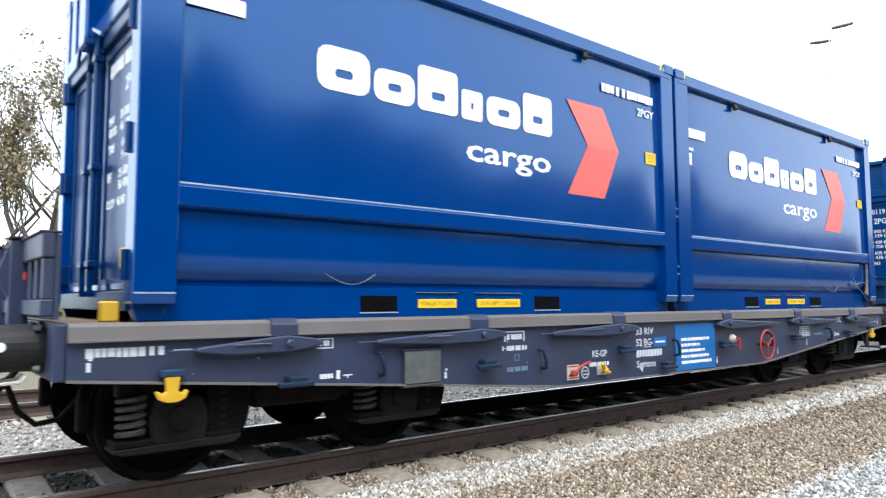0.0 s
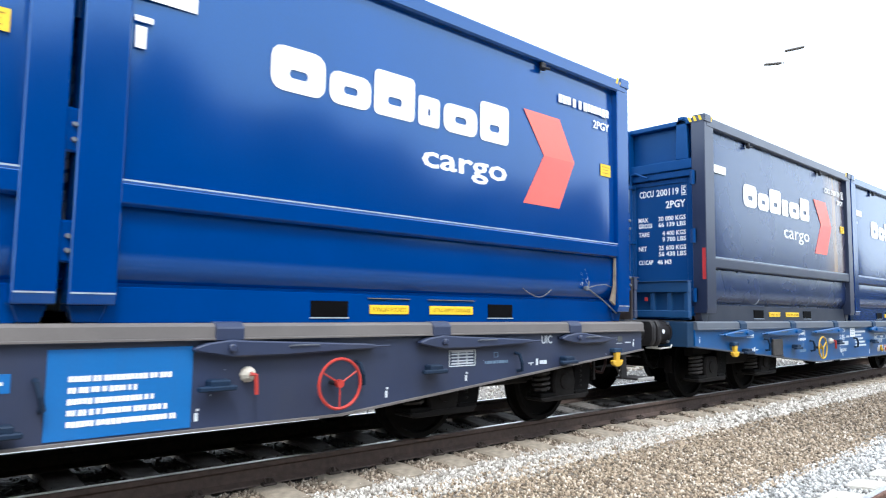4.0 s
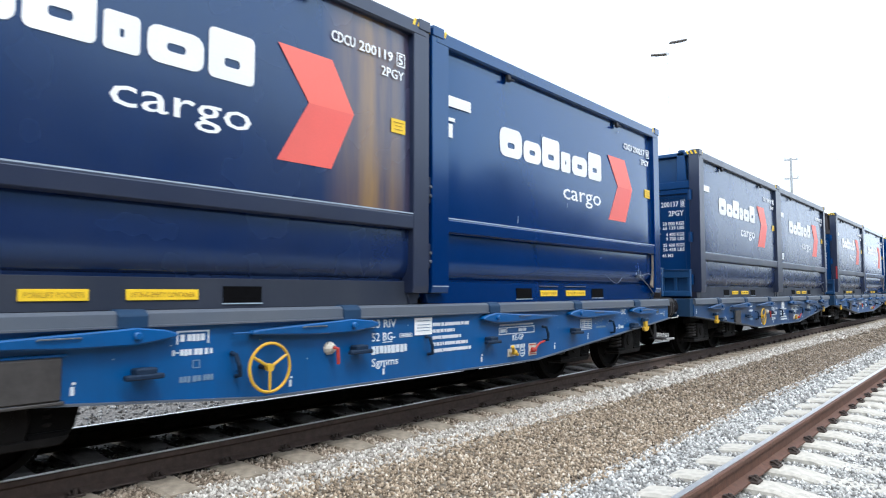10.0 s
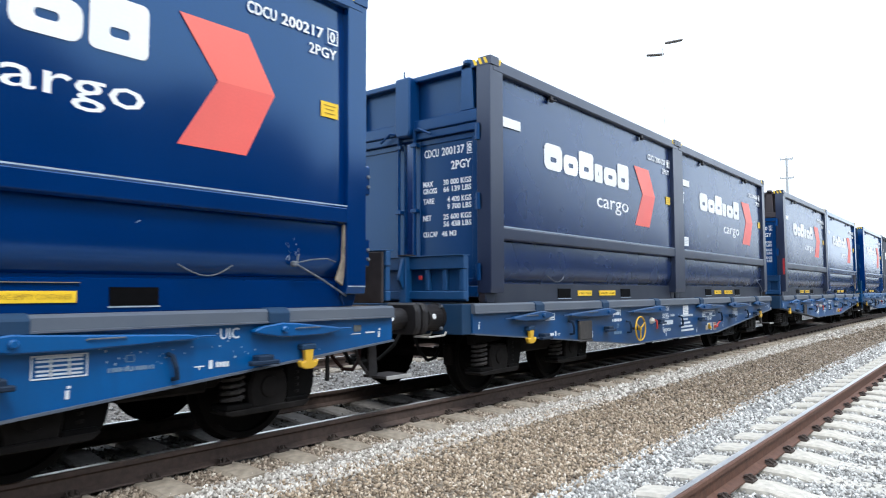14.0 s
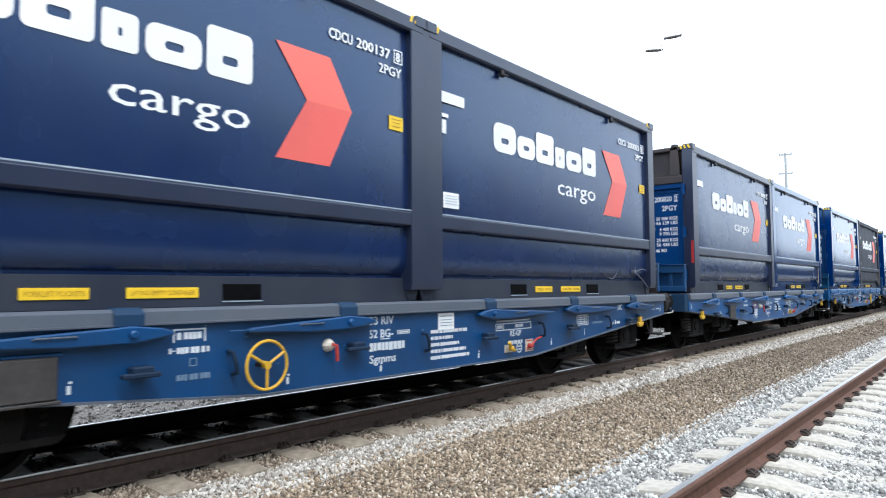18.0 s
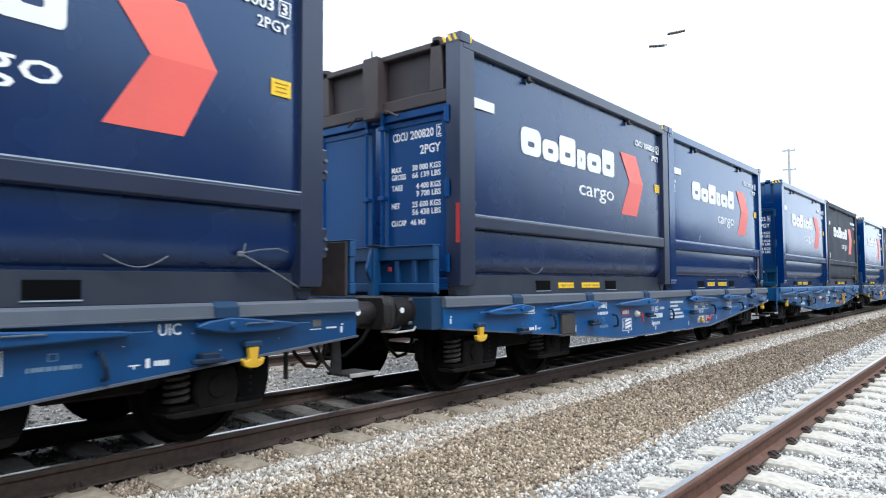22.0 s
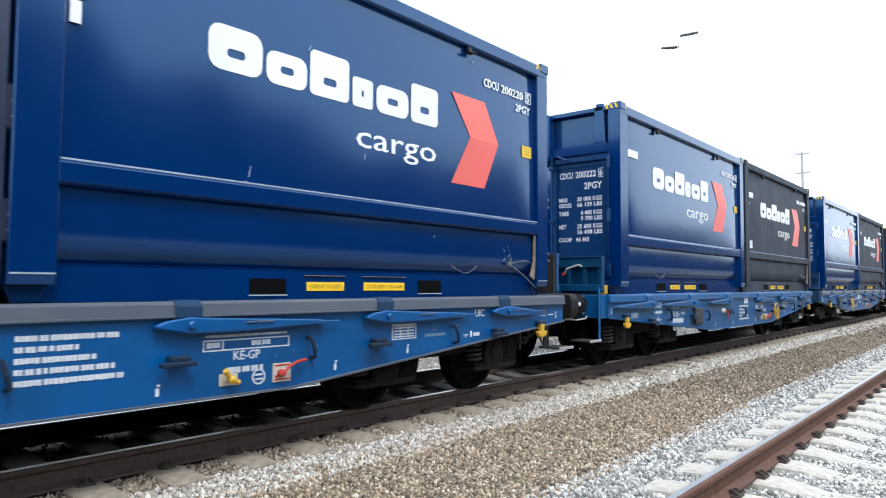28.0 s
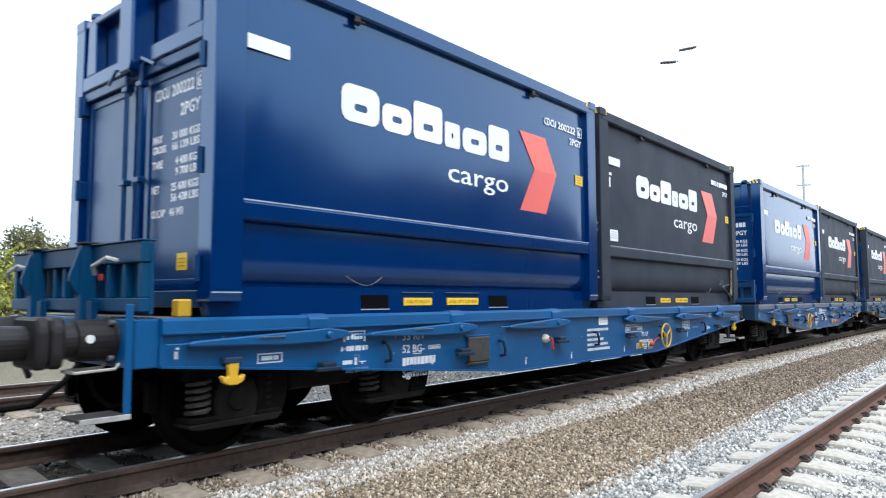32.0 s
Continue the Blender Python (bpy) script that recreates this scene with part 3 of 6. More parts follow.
def make_container(side, panel, label, rod=False, plate=False, stained=False, tape=False, strip=False, dusky=False, shift=0.0, dark=False):
    gate = DOOR_GLOSS if panel == BLUE else DOOR_DARK if dark else DOOR
    head = HEAD_RUST if dusky else side if panel != NAVY else gate
    c = thing("cargo_container", label, "container", "containers on the train")
    # tub: flat upper walls, a belly that rounds inward at the bottom
    prof = [(-1.195, 2.80), (-1.195, 0.70), (-1.20, 0.66), (-1.20, 0.42), (-1.197, 0.36), (-1.188, 0.305), (-1.172, 0.258), (-1.150, 0.22), (-1.12, 0.19), (-1.08, 0.168), (-1.03, 0.155), (-0.95, 0.15)]
    tub = bmesh.new()
    full = prof + [(-y, z) for y, z in prof[::-1]]
    inner = [(-1.165, 2.80), (-1.160, 0.38), (-0.95, 0.19)]
    full = full + [(-y, z) for y, z in inner] + inner[::-1]
    prism(full, "x", 0.06, CL - 0.06, bm=tub)
    tb = part("tub", tub, panel, c, smooth=True)
    tb.data.set_sharp_from_angle(angle=radians(35))
    for sgn in (-1, 1):
        part("side_panel", pressed_panel(sgn), panel if not stained else RUSTY, c, smooth=True)
        top = box(0.05, CL - 0.05, sgn * CW - 0.05, sgn * CW + 0.05, 2.70, CH - 0.012, 0.018)
        moved(top, Matrix.Translation((0, -sgn * 0.045, 0)))
        part("top_rail", top, side, c)
        beam = prism([(sgn * 1.233, 0.68), (sgn * 1.268, 0.70), (sgn * 1.268, 0.825), (sgn * 1.233, 0.855)], "x", 0.27, CL - 0.22, 0.004)
        part("waist_beam", beam, side, c)
        part("edge_strip", box(0.275, CL - 0.235, min(sgn * 1.262, sgn * 1.2695), max(sgn * 1.262, sgn * 1.2695), 0.842, 0.853), BARE, c, "pale worn edge of the waist beam")
        base = prism([(sgn * 1.08, -0.07), (sgn * 1.160, -0.07), (sgn * 1.148, 0.165), (sgn * 1.08, 0.165)], "x", 0.2, CL - 0.18, 0.004)
        part("base_rail", base, GREYED if panel not in (BLUE, DEEP) else panel, c)
        for x0, x1 in ((1.75 + shift, 2.10 + shift), (3.75 + shift, 4.10 + shift)):
            # solid block; the pocket's inner shade is only its colour
            part("fork_pocket", box(x0, x1, min(sgn * 1.12, sgn * 1.163), max(sgn * 1.12, sgn * 1.163), -0.027, 0.103), POCKET_SHADE, c, "near-black block for the shaded inside of a fork pocket")
            part("pocket_lip", box(x0 - 0.01, x1 + 0.01, min(sgn * 1.13, sgn * 1.168), max(sgn * 1.13, sgn * 1.168), -0.037, -0.028), BARE, c)
        for x in (0.0, CL - 0.235):
            w = 0.275 if x == 0 else 0.235
            post = prism([(sgn * 1.275, 0.115), (sgn * 1.275, CH - 0.01), (sgn * 1.08, CH - 0.01), (sgn * 1.08, 0.045), (sgn * 1.262, 0.045)], "x", x, x + w, 0.008)
            part("corner_post", post, side, c)
            part("post_foot", prism([(x + 0.02, 0.046), (x + w - 0.02, 0.046), (x + w - 0.06, -0.068), (x + 0.06, -0.068)], "y", min(sgn * 1.06, sgn * 1.17), max(sgn * 1.06, sgn * 1.17), 0.008), side, c)
            if panel in (BLUE, DEEP):
                part("foot_edge", box(x + 0.01, x + w - 0.01, min(sgn * 1.272, sgn * 1.2785), max(sgn * 1.272, sgn * 1.2785), 0.112, 0.122), BARE, c)
            cast = box(x - 0.004 if x == 0 else x + 0.06, x + 0.18 if x == 0 else CL + 0.004, sgn * 1.19 - 0.1, sgn * 1.19 + 0.088, CH - 0.10, CH + 0.012, 0.006)
            part("corner_casting", cast, side, c)
    for x in (1.42, 4.42):
        br = box(x, x + 0.07, -1.275, -1.235, 2.62, 2.705, 0.008)
        tube([(x - 0.03, -1.285, 2.635), (x + 0.11, -1.285, 2.645)], 0.014, 6, bm=br)
        part("cover_hook", br, BUFFER, c)
    part("floor_frame", box(0.1, CL - 0.1, -1.12, 1.12, 0.04, 0.19), panel, c)
    # left end: header, doors, lock rods, hinges
    e = 0.03
    part("end_header", box(e + 0.09, e + 0.13, -1.09, 1.09, 2.26, 2.80), head, c)
    part("header_rail", box(e - 0.02, e + 0.13, -1.085, 1.085, 2.775, CH - 0.02, 0.012), head, c)
    part("header_sill", box(e - 0.03, e + 0.14, -1.085, 1.085, 2.12, 2.27, 0.012), head, c)
    part("door_lintel", box(e - 0.01, e + 0.13, -1.085, 1.085, 2.02, 2.115, 0.008), gate, c)
    for y in (-0.93, 0.93):
        st = prism([(y - 0.10, 2.27), (y + 0.10, 2.27), (y + 0.075, 2.85), (y - 0.075, 2.85)], "x", e - 0.02, e + 0.09, 0.01)
        lathe([(2.85, 0.07), (2.89, 0.07), (2.90, 0.05)], "z", (e + 0.03, y, 0), 12, bm=st)
        part("header_bracket", st, head, c)
    motor = prism([(-0.10, 2.06), (0.10, 2.06), (0.125, 2.13), (0.125, 2.84), (-0.125, 2.84), (-0.125, 2.13)], "x", e - 0.13, e + 0.09, 0.02)
    tube([(e - 0.08, 0, 2.84), (e - 0.08, 0, 2.93)], 0.012, 6, bm=motor)
    part("latch_box", motor, head, c)
    for sgn in (-1, 1):
        leaf = box(e + 0.05, e + 0.10, min(sgn * 0.10, sgn * 1.06), max(sgn * 0.10, sgn * 1.06), 0.14, 2.01, 0.006)
        d = part("door_leaf", leaf, gate, c, "dark blue smooth steel door leaf")
        frame_bm = bmesh.new()
        for y0, y1, z0, z1 in ((0.10, 0.17, 0.14, 2.01), (0.97, 1.06, 0.14, 2.01), (0.17, 0.97, 0.14, 0.23), (0.17, 0.97, 1.94, 2.01)):
            box(e + 0.034, e + 0.055, min(sgn * y0, sgn * y1), max(sgn * y0, sgn * y1), z0, z1, 0.006, frame_bm)
        part("door_frame", frame_bm, gate, d)
        rodbm = tube([(e - 0.035, sgn * 0.13, 0.10), (e - 0.035, sgn * 0.13, 2.16)], 0.022, 8)
        for z in (0.35, 1.10, 1.95):
            box(e - 0.065, e + 0.01, sgn * 0.13 - 0.05, sgn * 0.13 + 0.05, z - 0.025, z + 0.025, 0.006, rodbm)
        part("lock_rod", rodbm, gate, c)
        tubebm = tube([(e - 0.06, sgn * 0.16, 2.13), (e - 0.09, sgn * 0.24, 2.14), (e - 0.07, sgn * 0.42, 2.05)], 0.016, 6)
        part("lock_lever", tubebm, head, c)
        for z in (0.30, 1.14, 1.98):
            h = box(e - 0.03, e + 0.05, sgn * 1.10 - 0.055, sgn * 1.10 + 0.055, z - 0.09, z + 0.09, 0.008)
            lathe([(z - 0.10, 0.03), (z + 0.10, 0.03)], "z", (e - 0.03, sgn * 1.10, 0), 10, bm=h)
            part("hinge", h, gate, c)
    part("door_sill", box(e - 0.02, e + 0.13, -1.085, 1.085, 0.0, 0.135, 0.008), gate, c)
    # right end: plain ribbed wall with side latches
    part("rear_wall", box(CL - 0.07, CL - 0.02, -1.09, 1.09, 0.1, 2.8), panel, c)
    for y in (-0.6, 0.0, 0.6):
        part("rear_rib", box(CL - 0.022, CL + 0.0, y - 0.05, y + 0.05, 0.15, 2.7, 0.006), panel, c)
    for z, h in ((0.30, 0.26), (0.98, 0.28)):
        for sgn in (-1, 1):
            lt = part("side_latch", box(CL - 0.05, CL + 0.075, sgn * 1.20 - 0.05, sgn * 1.20 + 0.05, z, z + h, 0.012), side, c)
            for dz in (0.28, 0.62):
                part("latch_bolt", lathe([(sgn * 1.245, 0.018), (sgn * 1.268, 0.015)], "y", (CL + 0.045, 0, z + dz * h), 8), WIRE, lt)
    # markings of the near side
    y = PY - 0.004
    blocks = [(1.29, 1.77, 1.70, 2.055, 0.10), (1.81, 2.22, 1.70, 1.975, 0.085), (2.255, 2.70, 1.70, 2.095, 0.05), (2.745, 3.0, 1.70, 1.975, 0.035), (3.05, 3.49, 1.70, 1.975, 0.085), (3.53, 3.94, 1.70, 2.095, 0.05)]
    for a0, a1, z0, z1, r in blocks:
        bm = bmesh.new()
        w, h = a1 - a0, min(z1, 2.0) - z0
        sl = 0.33 if w > 0.3 else 0.44
        ring(a0, a1, z0, z1, r, (a0 + sl * w, a1 - sl * w, z0 + 0.37 * h, z0 + 0.60 * h), y, bm)
        part("logo_block", bm, WHITE, c, "white rounded logo block")
    letters("cargo", (2.80, y + 0.003, 1.26), (1.12, 0.215), WHITE, c, bold=0.016 if panel == BLUE else 0.002)
    chev_top = [(4.17, 2.148), (4.76, 2.148), (5.03, 1.70), (4.50, 1.70)]
    chev_low = [(4.50, 1.70), (5.03, 1.70), (4.76, 1.155), (4.17, 1.155)]
    chev = part("chevron", prism(chev_top, "y", y, y + 0.003), CORAL, c, "coral red arrow-shaped chevron")
    part("chevron_fold", prism(chev_low, "y", y, y + 0.003), CORAL_DEEP, chev, "darker lower half of the chevron")
    letters("2PGY", (5.71, y + 0.003, 2.175), (0.32, 0.095), WHITE, c, align="RIGHT", bold=0.01)
    part("warning_sticker", box(5.53, 5.73, y, y + 0.003, 1.635, 1.775), STICKER, c)
    bars([(5.56, 5.70, 1.738, 1.746), (5.58, 5.68, 1.705, 1.712), (5.57, 5.69, 1.668, 1.675)], y, YELLOW_INK, c, "sticker_print")
    part("white_patch", box(0.30, 0.715, y, y + 0.003, 2.085, 2.205), WHITE, c)
    for x0, x1 in ((2.32 + shift, 2.74 + shift), (2.99 + shift, 3.535 + shift)):
        lb = part("yellow_label", box(x0, x1, -1.166, -1.14, 0.0, 0.077, 0.002), STICKER, c)
        letters("FORKLIFT POCKETS" if x0 - shift < 2.5 else "LIFTING EMPTY CONTAINER", (x0 + 0.03, -1.1662, 0.022), (x1 - x0 - 0.06, 0.034), YELLOW_INK, lb, "label_print")
        if panel in (BLUE, DEEP):
            part("label_lip", box(x0 - 0.02, x1 + 0.02, -1.165, -1.13, 0.130, 0.135), TAN, c)
    lx = 4.22 if rod else 1.40
    loop = tube([(lx + 0.46 * k / 8, -1.195 - 0.02 * math.sin(math.pi * k / 8), 0.275 - 0.085 * math.sin(math.pi * k / 8)) for k in range(9)], 0.005, 6)
    part("lashing_loop", loop, WIRE, c)
    # small print on the door
    xe = e + 0.049
    letters("2PGY", (xe, -0.945, 1.585), (0.30, 0.11), WHITE, c, face="end", align="RIGHT", bold=0.02)
    for row, (word, ln, v1) in enumerate((("MAX", 0.17, "30 000 KGS"), ("GROSS", 0.24, "66 139 LBS"), ("TARE", 0.19, "4 400 KGS"), ("", 0, "9 700 LBS"), ("NET", 0.14, "25 600 KGS"), ("", 0, "56 438 LBS"), ("CU.CAP", 0.25, "46 M3"))):
        z = (1.40, 1.31, 1.18, 1.09, 0.965, 0.875, 0.755)[row]
        if word:
            letters(word, (xe, -0.205, z), (ln * 0.92, 0.07), WHITE, c, face="end", bold=0.02)
        letters(v1, (xe, -0.945 if row < 6 else -0.72, z), (0.42 if row in (0, 1, 4, 5) else 0.36 if row < 6 else 0.22, 0.07), WHITE, c, face="end", align="RIGHT", bold=0.02)
    stk = part("door_sticker", box(xe - 0.004, xe + 0.001, -0.80, -0.65, 0.30, 0.44), STICKER, c)
    bars([(-0.78, -0.67, z, z + 0.008) for z in (0.33, 0.36, 0.39)], xe - 0.003, YELLOW_INK, stk, "sticker_print", face="end")
    if rod and panel == DEEP:
        sl = bmesh.new()
        for px, pz, dx, dz in ((1.66, 0.90, 0.02, 0.09), (1.64, 0.87, -0.02, -0.05), (2.23, 2.07, 0.03, 0.05), (4.54, 2.55, 0.01, 0.03), (3.88, 0.55, 0.03, 0.02), (2.9, 1.22, 0.01, 0.06)):
            prism([(px, pz), (px + 0.008, pz), (px + dx + 0.004, pz + dz), (px + dx, pz + dz)], "y", y, y + 0.003, bm=sl)
        tagged(part("scratches", sl, BARE, c, "pale scratches in the paint"), kind="stuff")
    hazard(0.02, -1.279, CH - 0.08, "side", c)
    hazard(CL - 0.27, -1.279, CH - 0.08, "side", c)
    hazard(-0.006, -1.25, CH - 0.08, "end", c)
    if plate:
        part("white_plate", box(0.33, 0.60, y, y + 0.003, 0.93, 1.10), WHITE, c)
        bars([(0.36, 0.57, z, z + 0.012) for z in (0.97, 1.0, 1.03, 1.06)], y - 0.002, STENCIL, c, "plate_print")
    if rod:
        r = tube([(5.27, -1.245, 0.30), (5.55, -1.25, 0.175), (5.86, -1.22, 0.03)], 0.0085, 8)
        tube([(5.25, -1.25, 0.31), (5.42, -1.255, 0.345), (5.60, -1.252, 0.36), (5.70, -1.25, 0.335)], 0.006, 6, bm=r)
        tube([(5.27, -1.245, 0.295), (5.30, -1.235, 0.39)], 0.007, 6, bm=r)
        box(5.235, 5.285, -1.255, -1.20, 0.28, 0.33, 0.012, r)
        part("securing_rod", r, WIRE, c, "bent galvanised securing rod")
        if panel != NAVY:
            rnd = random.Random(8)
            sc = bmesh.new()
            for k in range(12):
                px, pz, pl, pa = rnd.gauss(5.26, 0.05), rnd.gauss(0.38, 0.05), rnd.uniform(0.02, 0.06), rnd.uniform(0.2, 2.4)
                ux, uz = pl * math.cos(pa), pl * math.sin(pa)
                prism([(px, pz), (px + 0.002, pz - 0.0012), (px + ux, pz + uz)], "y", -1.203, -1.198, bm=sc)
            tagged(part("scratches", sc, BARE, c, "pale scratches in the paint"), kind="stuff")
            part("scuffed_strip", prism([(5.72, 0.17), (5.80, 0.12), (5.825, 0.30), (5.825, 0.68), (5.805, 0.68), (5.795, 0.36)], "y", -1.245, -1.215, 0.004), TAN, c, "scuffed tan strip beside the post")
    if tape:
        part("reflective_strip", box(-0.004, 0.004, -1.265, -1.215, 0.52, 0.96), REFLECT, c, "red reflective tape strip")
    if strip:
        part("yellow_strip", box(-0.006, 0.02, -1.268, -1.19, 0.15, 1.10), YELLOW, c, "dull yellow edge strip")
    if rod:
        bars([(0.30, 0.42, 1.92, 1.96), (0.31, 0.38, 1.74, 1.89)], y, WHITE, c)
    for o in c.children_recursive:
        o.data.transform(Matrix.Diagonal((1, WIDEN, 1, 1)))
    return c


def mark_number(c, number):
    """The container's number on its side and its door: letters where it can be read, bars where it cannot."""
    y, xe = (PY - 0.004) * WIDEN, 0.079
    if number:
        code, serial, check = number.split()
        letters(code, (4.75, y + 0.003, 2.335), (0.29, 0.10), WHITE, c, bold=0.02)
        letters(serial, (5.09, y + 0.003, 2.335), (0.46, 0.10), WHITE, c, bold=0.02)
        letters(check, (5.63, y + 0.003, 2.335), (0.06, 0.10), WHITE, c, bold=0.02)
        letters(code, (xe, -0.225 * WIDEN, 1.775), (0.24, 0.105), WHITE, c, face="end", bold=0.02)
        letters(serial, (xe, -0.50 * WIDEN, 1.775), (0.36, 0.105), WHITE, c, face="end", bold=0.02)
        letters(check, (xe, -0.90 * WIDEN, 1.775), (0.055, 0.105), WHITE, c, face="end", bold=0.02)
        bars(framed(-1.015, -0.925, 1.755, 1.90, 0.008), xe, WHITE, c, face="end")
        bars([(5.60, 5.72, 2.315, 2.325), (5.60, 5.72, 2.445, 2.455), (5.60, 5.608, 2.315, 2.455), (5.712, 5.72, 2.315, 2.455)], y, WHITE, c)
    else:
        bars(word_bars(4.75, 5.06, 2.335, 2.435, 3) + word_bars(5.11, 5.70, 2.335, 2.435, 4), y, WHITE, c)
        bars([(-a, -b, z0, z1) for b, a, z0, z1 in word_bars(0.22, 0.955, 1.775, 1.885, 9)], xe, WHITE, c, face="end")


# ---------------------------------------------------------------- wagons
SILL = -1.28   # outer face of the near side sill


def lever(x0, x1, pivot, z, y, material, parent):
    """Folding flap on the side sill: a tapered bar with a thick pointed head on a pivot bolt and a pin at its thin end."""
    o = 1 if pivot < (x0 + x1) / 2 else -1
    a, b = (x0, x1) if o > 0 else (x1, x0)   # head, thin end
    pts = [(a, z + 0.012), (a + o * 0.09, z + 0.04), (pivot, z + 0.062), (pivot + o * 0.14, z + 0.052), (b - o * 0.22, z + 0.006), (b - o * 0.16, z - 0.004), (b - o * 0.16, z - 0.032), (pivot + o * 0.42, z - 0.058), (pivot, z - 0.058), (a + o * 0.10, z - 0.03), (a, z - 0.012)]
    lv = part("folding_flap", prism(pts if o > 0 else pts[::-1], "y", y - 0.085, y - 0.015, 0.01), material, parent)
    part("flap_pin", tube([(b - o * 0.2, y - 0.05, z - 0.016), (b, y - 0.05, z - 0.016)], 0.009, 6), material, lv)
    part("pivot_bolt", lathe([(-0.115, 0.020), (-0.105, 0.030), (-0.02, 0.030)], "y", (pivot, y, z + 0.005), 10), material, lv)
    part("pivot_bracket", box(pivot - 0.07, pivot + 0.07, y - 0.03, y, z - 0.02, z + 0.10, 0.006), material, lv)
    mid = (x0 + x1) / 2
    part("grip", tube([(mid - 0.13, y - 0.085, z + 0.005), (mid - 0.12, y - 0.098, z + 0.012), (mid + 0.12, y - 0.098, z + 0.012), (mid + 0.13, y - 0.085, z + 0.005)], 0.0055, 6), WIRE, lv)


def wheelset(parent, x, y0=0.0):
    w = part("wheelset", lathe([(-0.98, 0.065), (0.98, 0.065)], "y", (0, 0, 0), 12), SHADED_GRIME, parent)
    w.matrix_basis = pose(x, y0, 0.46)
    for sgn in (-1, 1):
        prof = [(sgn * 0.68, 0.10), (sgn * 0.685, 0.20), (sgn * 0.715, 0.30), (sgn * 0.69, 0.40), (sgn * 0.685, 0.488), (sgn * 0.71, 0.488), (sgn * 0.72, 0.462), (sgn * 0.815, 0.457), (sgn * 0.815, 0.405), (sgn * 0.775, 0.395), (sgn * 0.745, 0.30), (sgn * 0.75, 0.20), (sgn * 0.82, 0.12), (sgn * 0.84, 0.10)]
        bm = lathe(prof, "y", (0, 0, 0), 36)
        for k in range(6):
            a = 2 * math.pi * k / 6
            lathe([(sgn * 0.74, 0.02), (sgn * 0.765, 0.02)], "y", (0.25 * math.cos(a), 0, 0.25 * math.sin(a)), 8, bm=bm)
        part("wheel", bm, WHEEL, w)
    return w


def bogie(parent, cx):
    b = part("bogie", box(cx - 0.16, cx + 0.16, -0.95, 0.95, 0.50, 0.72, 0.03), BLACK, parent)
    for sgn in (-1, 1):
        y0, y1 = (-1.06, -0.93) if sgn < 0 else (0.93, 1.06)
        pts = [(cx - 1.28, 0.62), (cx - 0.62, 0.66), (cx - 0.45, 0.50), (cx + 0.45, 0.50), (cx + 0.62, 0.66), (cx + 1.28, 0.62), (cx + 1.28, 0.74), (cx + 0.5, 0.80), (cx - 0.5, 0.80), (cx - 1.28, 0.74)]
        part("side_frame", prism(pts, "y", y0, y1, 0.012), SHADED_DUST, b)
        part("bolster_bracket", box(cx - 0.36, cx + 0.36, y0 - 0.03 if sgn < 0 else y0, y1 if sgn < 0 else y1 + 0.03, 0.475, 0.66, 0.02), SHADED_DUST, b)
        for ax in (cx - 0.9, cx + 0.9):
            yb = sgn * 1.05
            part("axle_box", prism([(ax - 0.17, 0.30), (ax + 0.17, 0.30), (ax + 0.20, 0.46), (ax + 0.15, 0.62), (ax - 0.15, 0.62), (ax - 0.20, 0.46)], "y", yb - 0.10, yb + 0.10, 0.02), SHADED_DUST, b)
            part("axle_cap", lathe([(sgn * 1.14, 0.095), (sgn * 1.165, 0.085), (sgn * 1.17, 0.03)], "y", (ax, 0, 0.47), 14), SHADED_DUST, b)
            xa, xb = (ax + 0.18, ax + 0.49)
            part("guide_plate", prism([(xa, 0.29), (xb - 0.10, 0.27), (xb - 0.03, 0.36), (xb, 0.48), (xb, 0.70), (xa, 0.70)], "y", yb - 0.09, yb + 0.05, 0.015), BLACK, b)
            part("spring_plank", prism([(ax - 0.42, 0.285), (ax - 0.36, 0.265), (ax + 0.36, 0.265), (ax + 0.42, 0.31), (ax + 0.42, 0.325), (ax - 0.42, 0.31)], "y", yb - 0.115, yb + 0.115, 0.008), SHADED_DUST, b)
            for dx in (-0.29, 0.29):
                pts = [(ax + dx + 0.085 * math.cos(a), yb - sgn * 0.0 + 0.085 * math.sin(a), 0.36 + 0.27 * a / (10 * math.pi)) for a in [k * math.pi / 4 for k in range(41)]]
                part("coil_spring", tube(pts, 0.019, 5), SPRING if dx < 0 else SHADED_DUST, b)
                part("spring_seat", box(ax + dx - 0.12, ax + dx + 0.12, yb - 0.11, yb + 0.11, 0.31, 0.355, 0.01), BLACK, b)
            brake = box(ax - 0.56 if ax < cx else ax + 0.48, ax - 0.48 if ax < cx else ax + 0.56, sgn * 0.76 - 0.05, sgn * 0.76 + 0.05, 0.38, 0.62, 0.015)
            part("brake_shoe", brake, SHADED_GRIME, b)
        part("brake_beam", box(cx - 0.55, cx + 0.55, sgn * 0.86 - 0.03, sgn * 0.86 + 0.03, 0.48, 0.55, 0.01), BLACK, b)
    return b


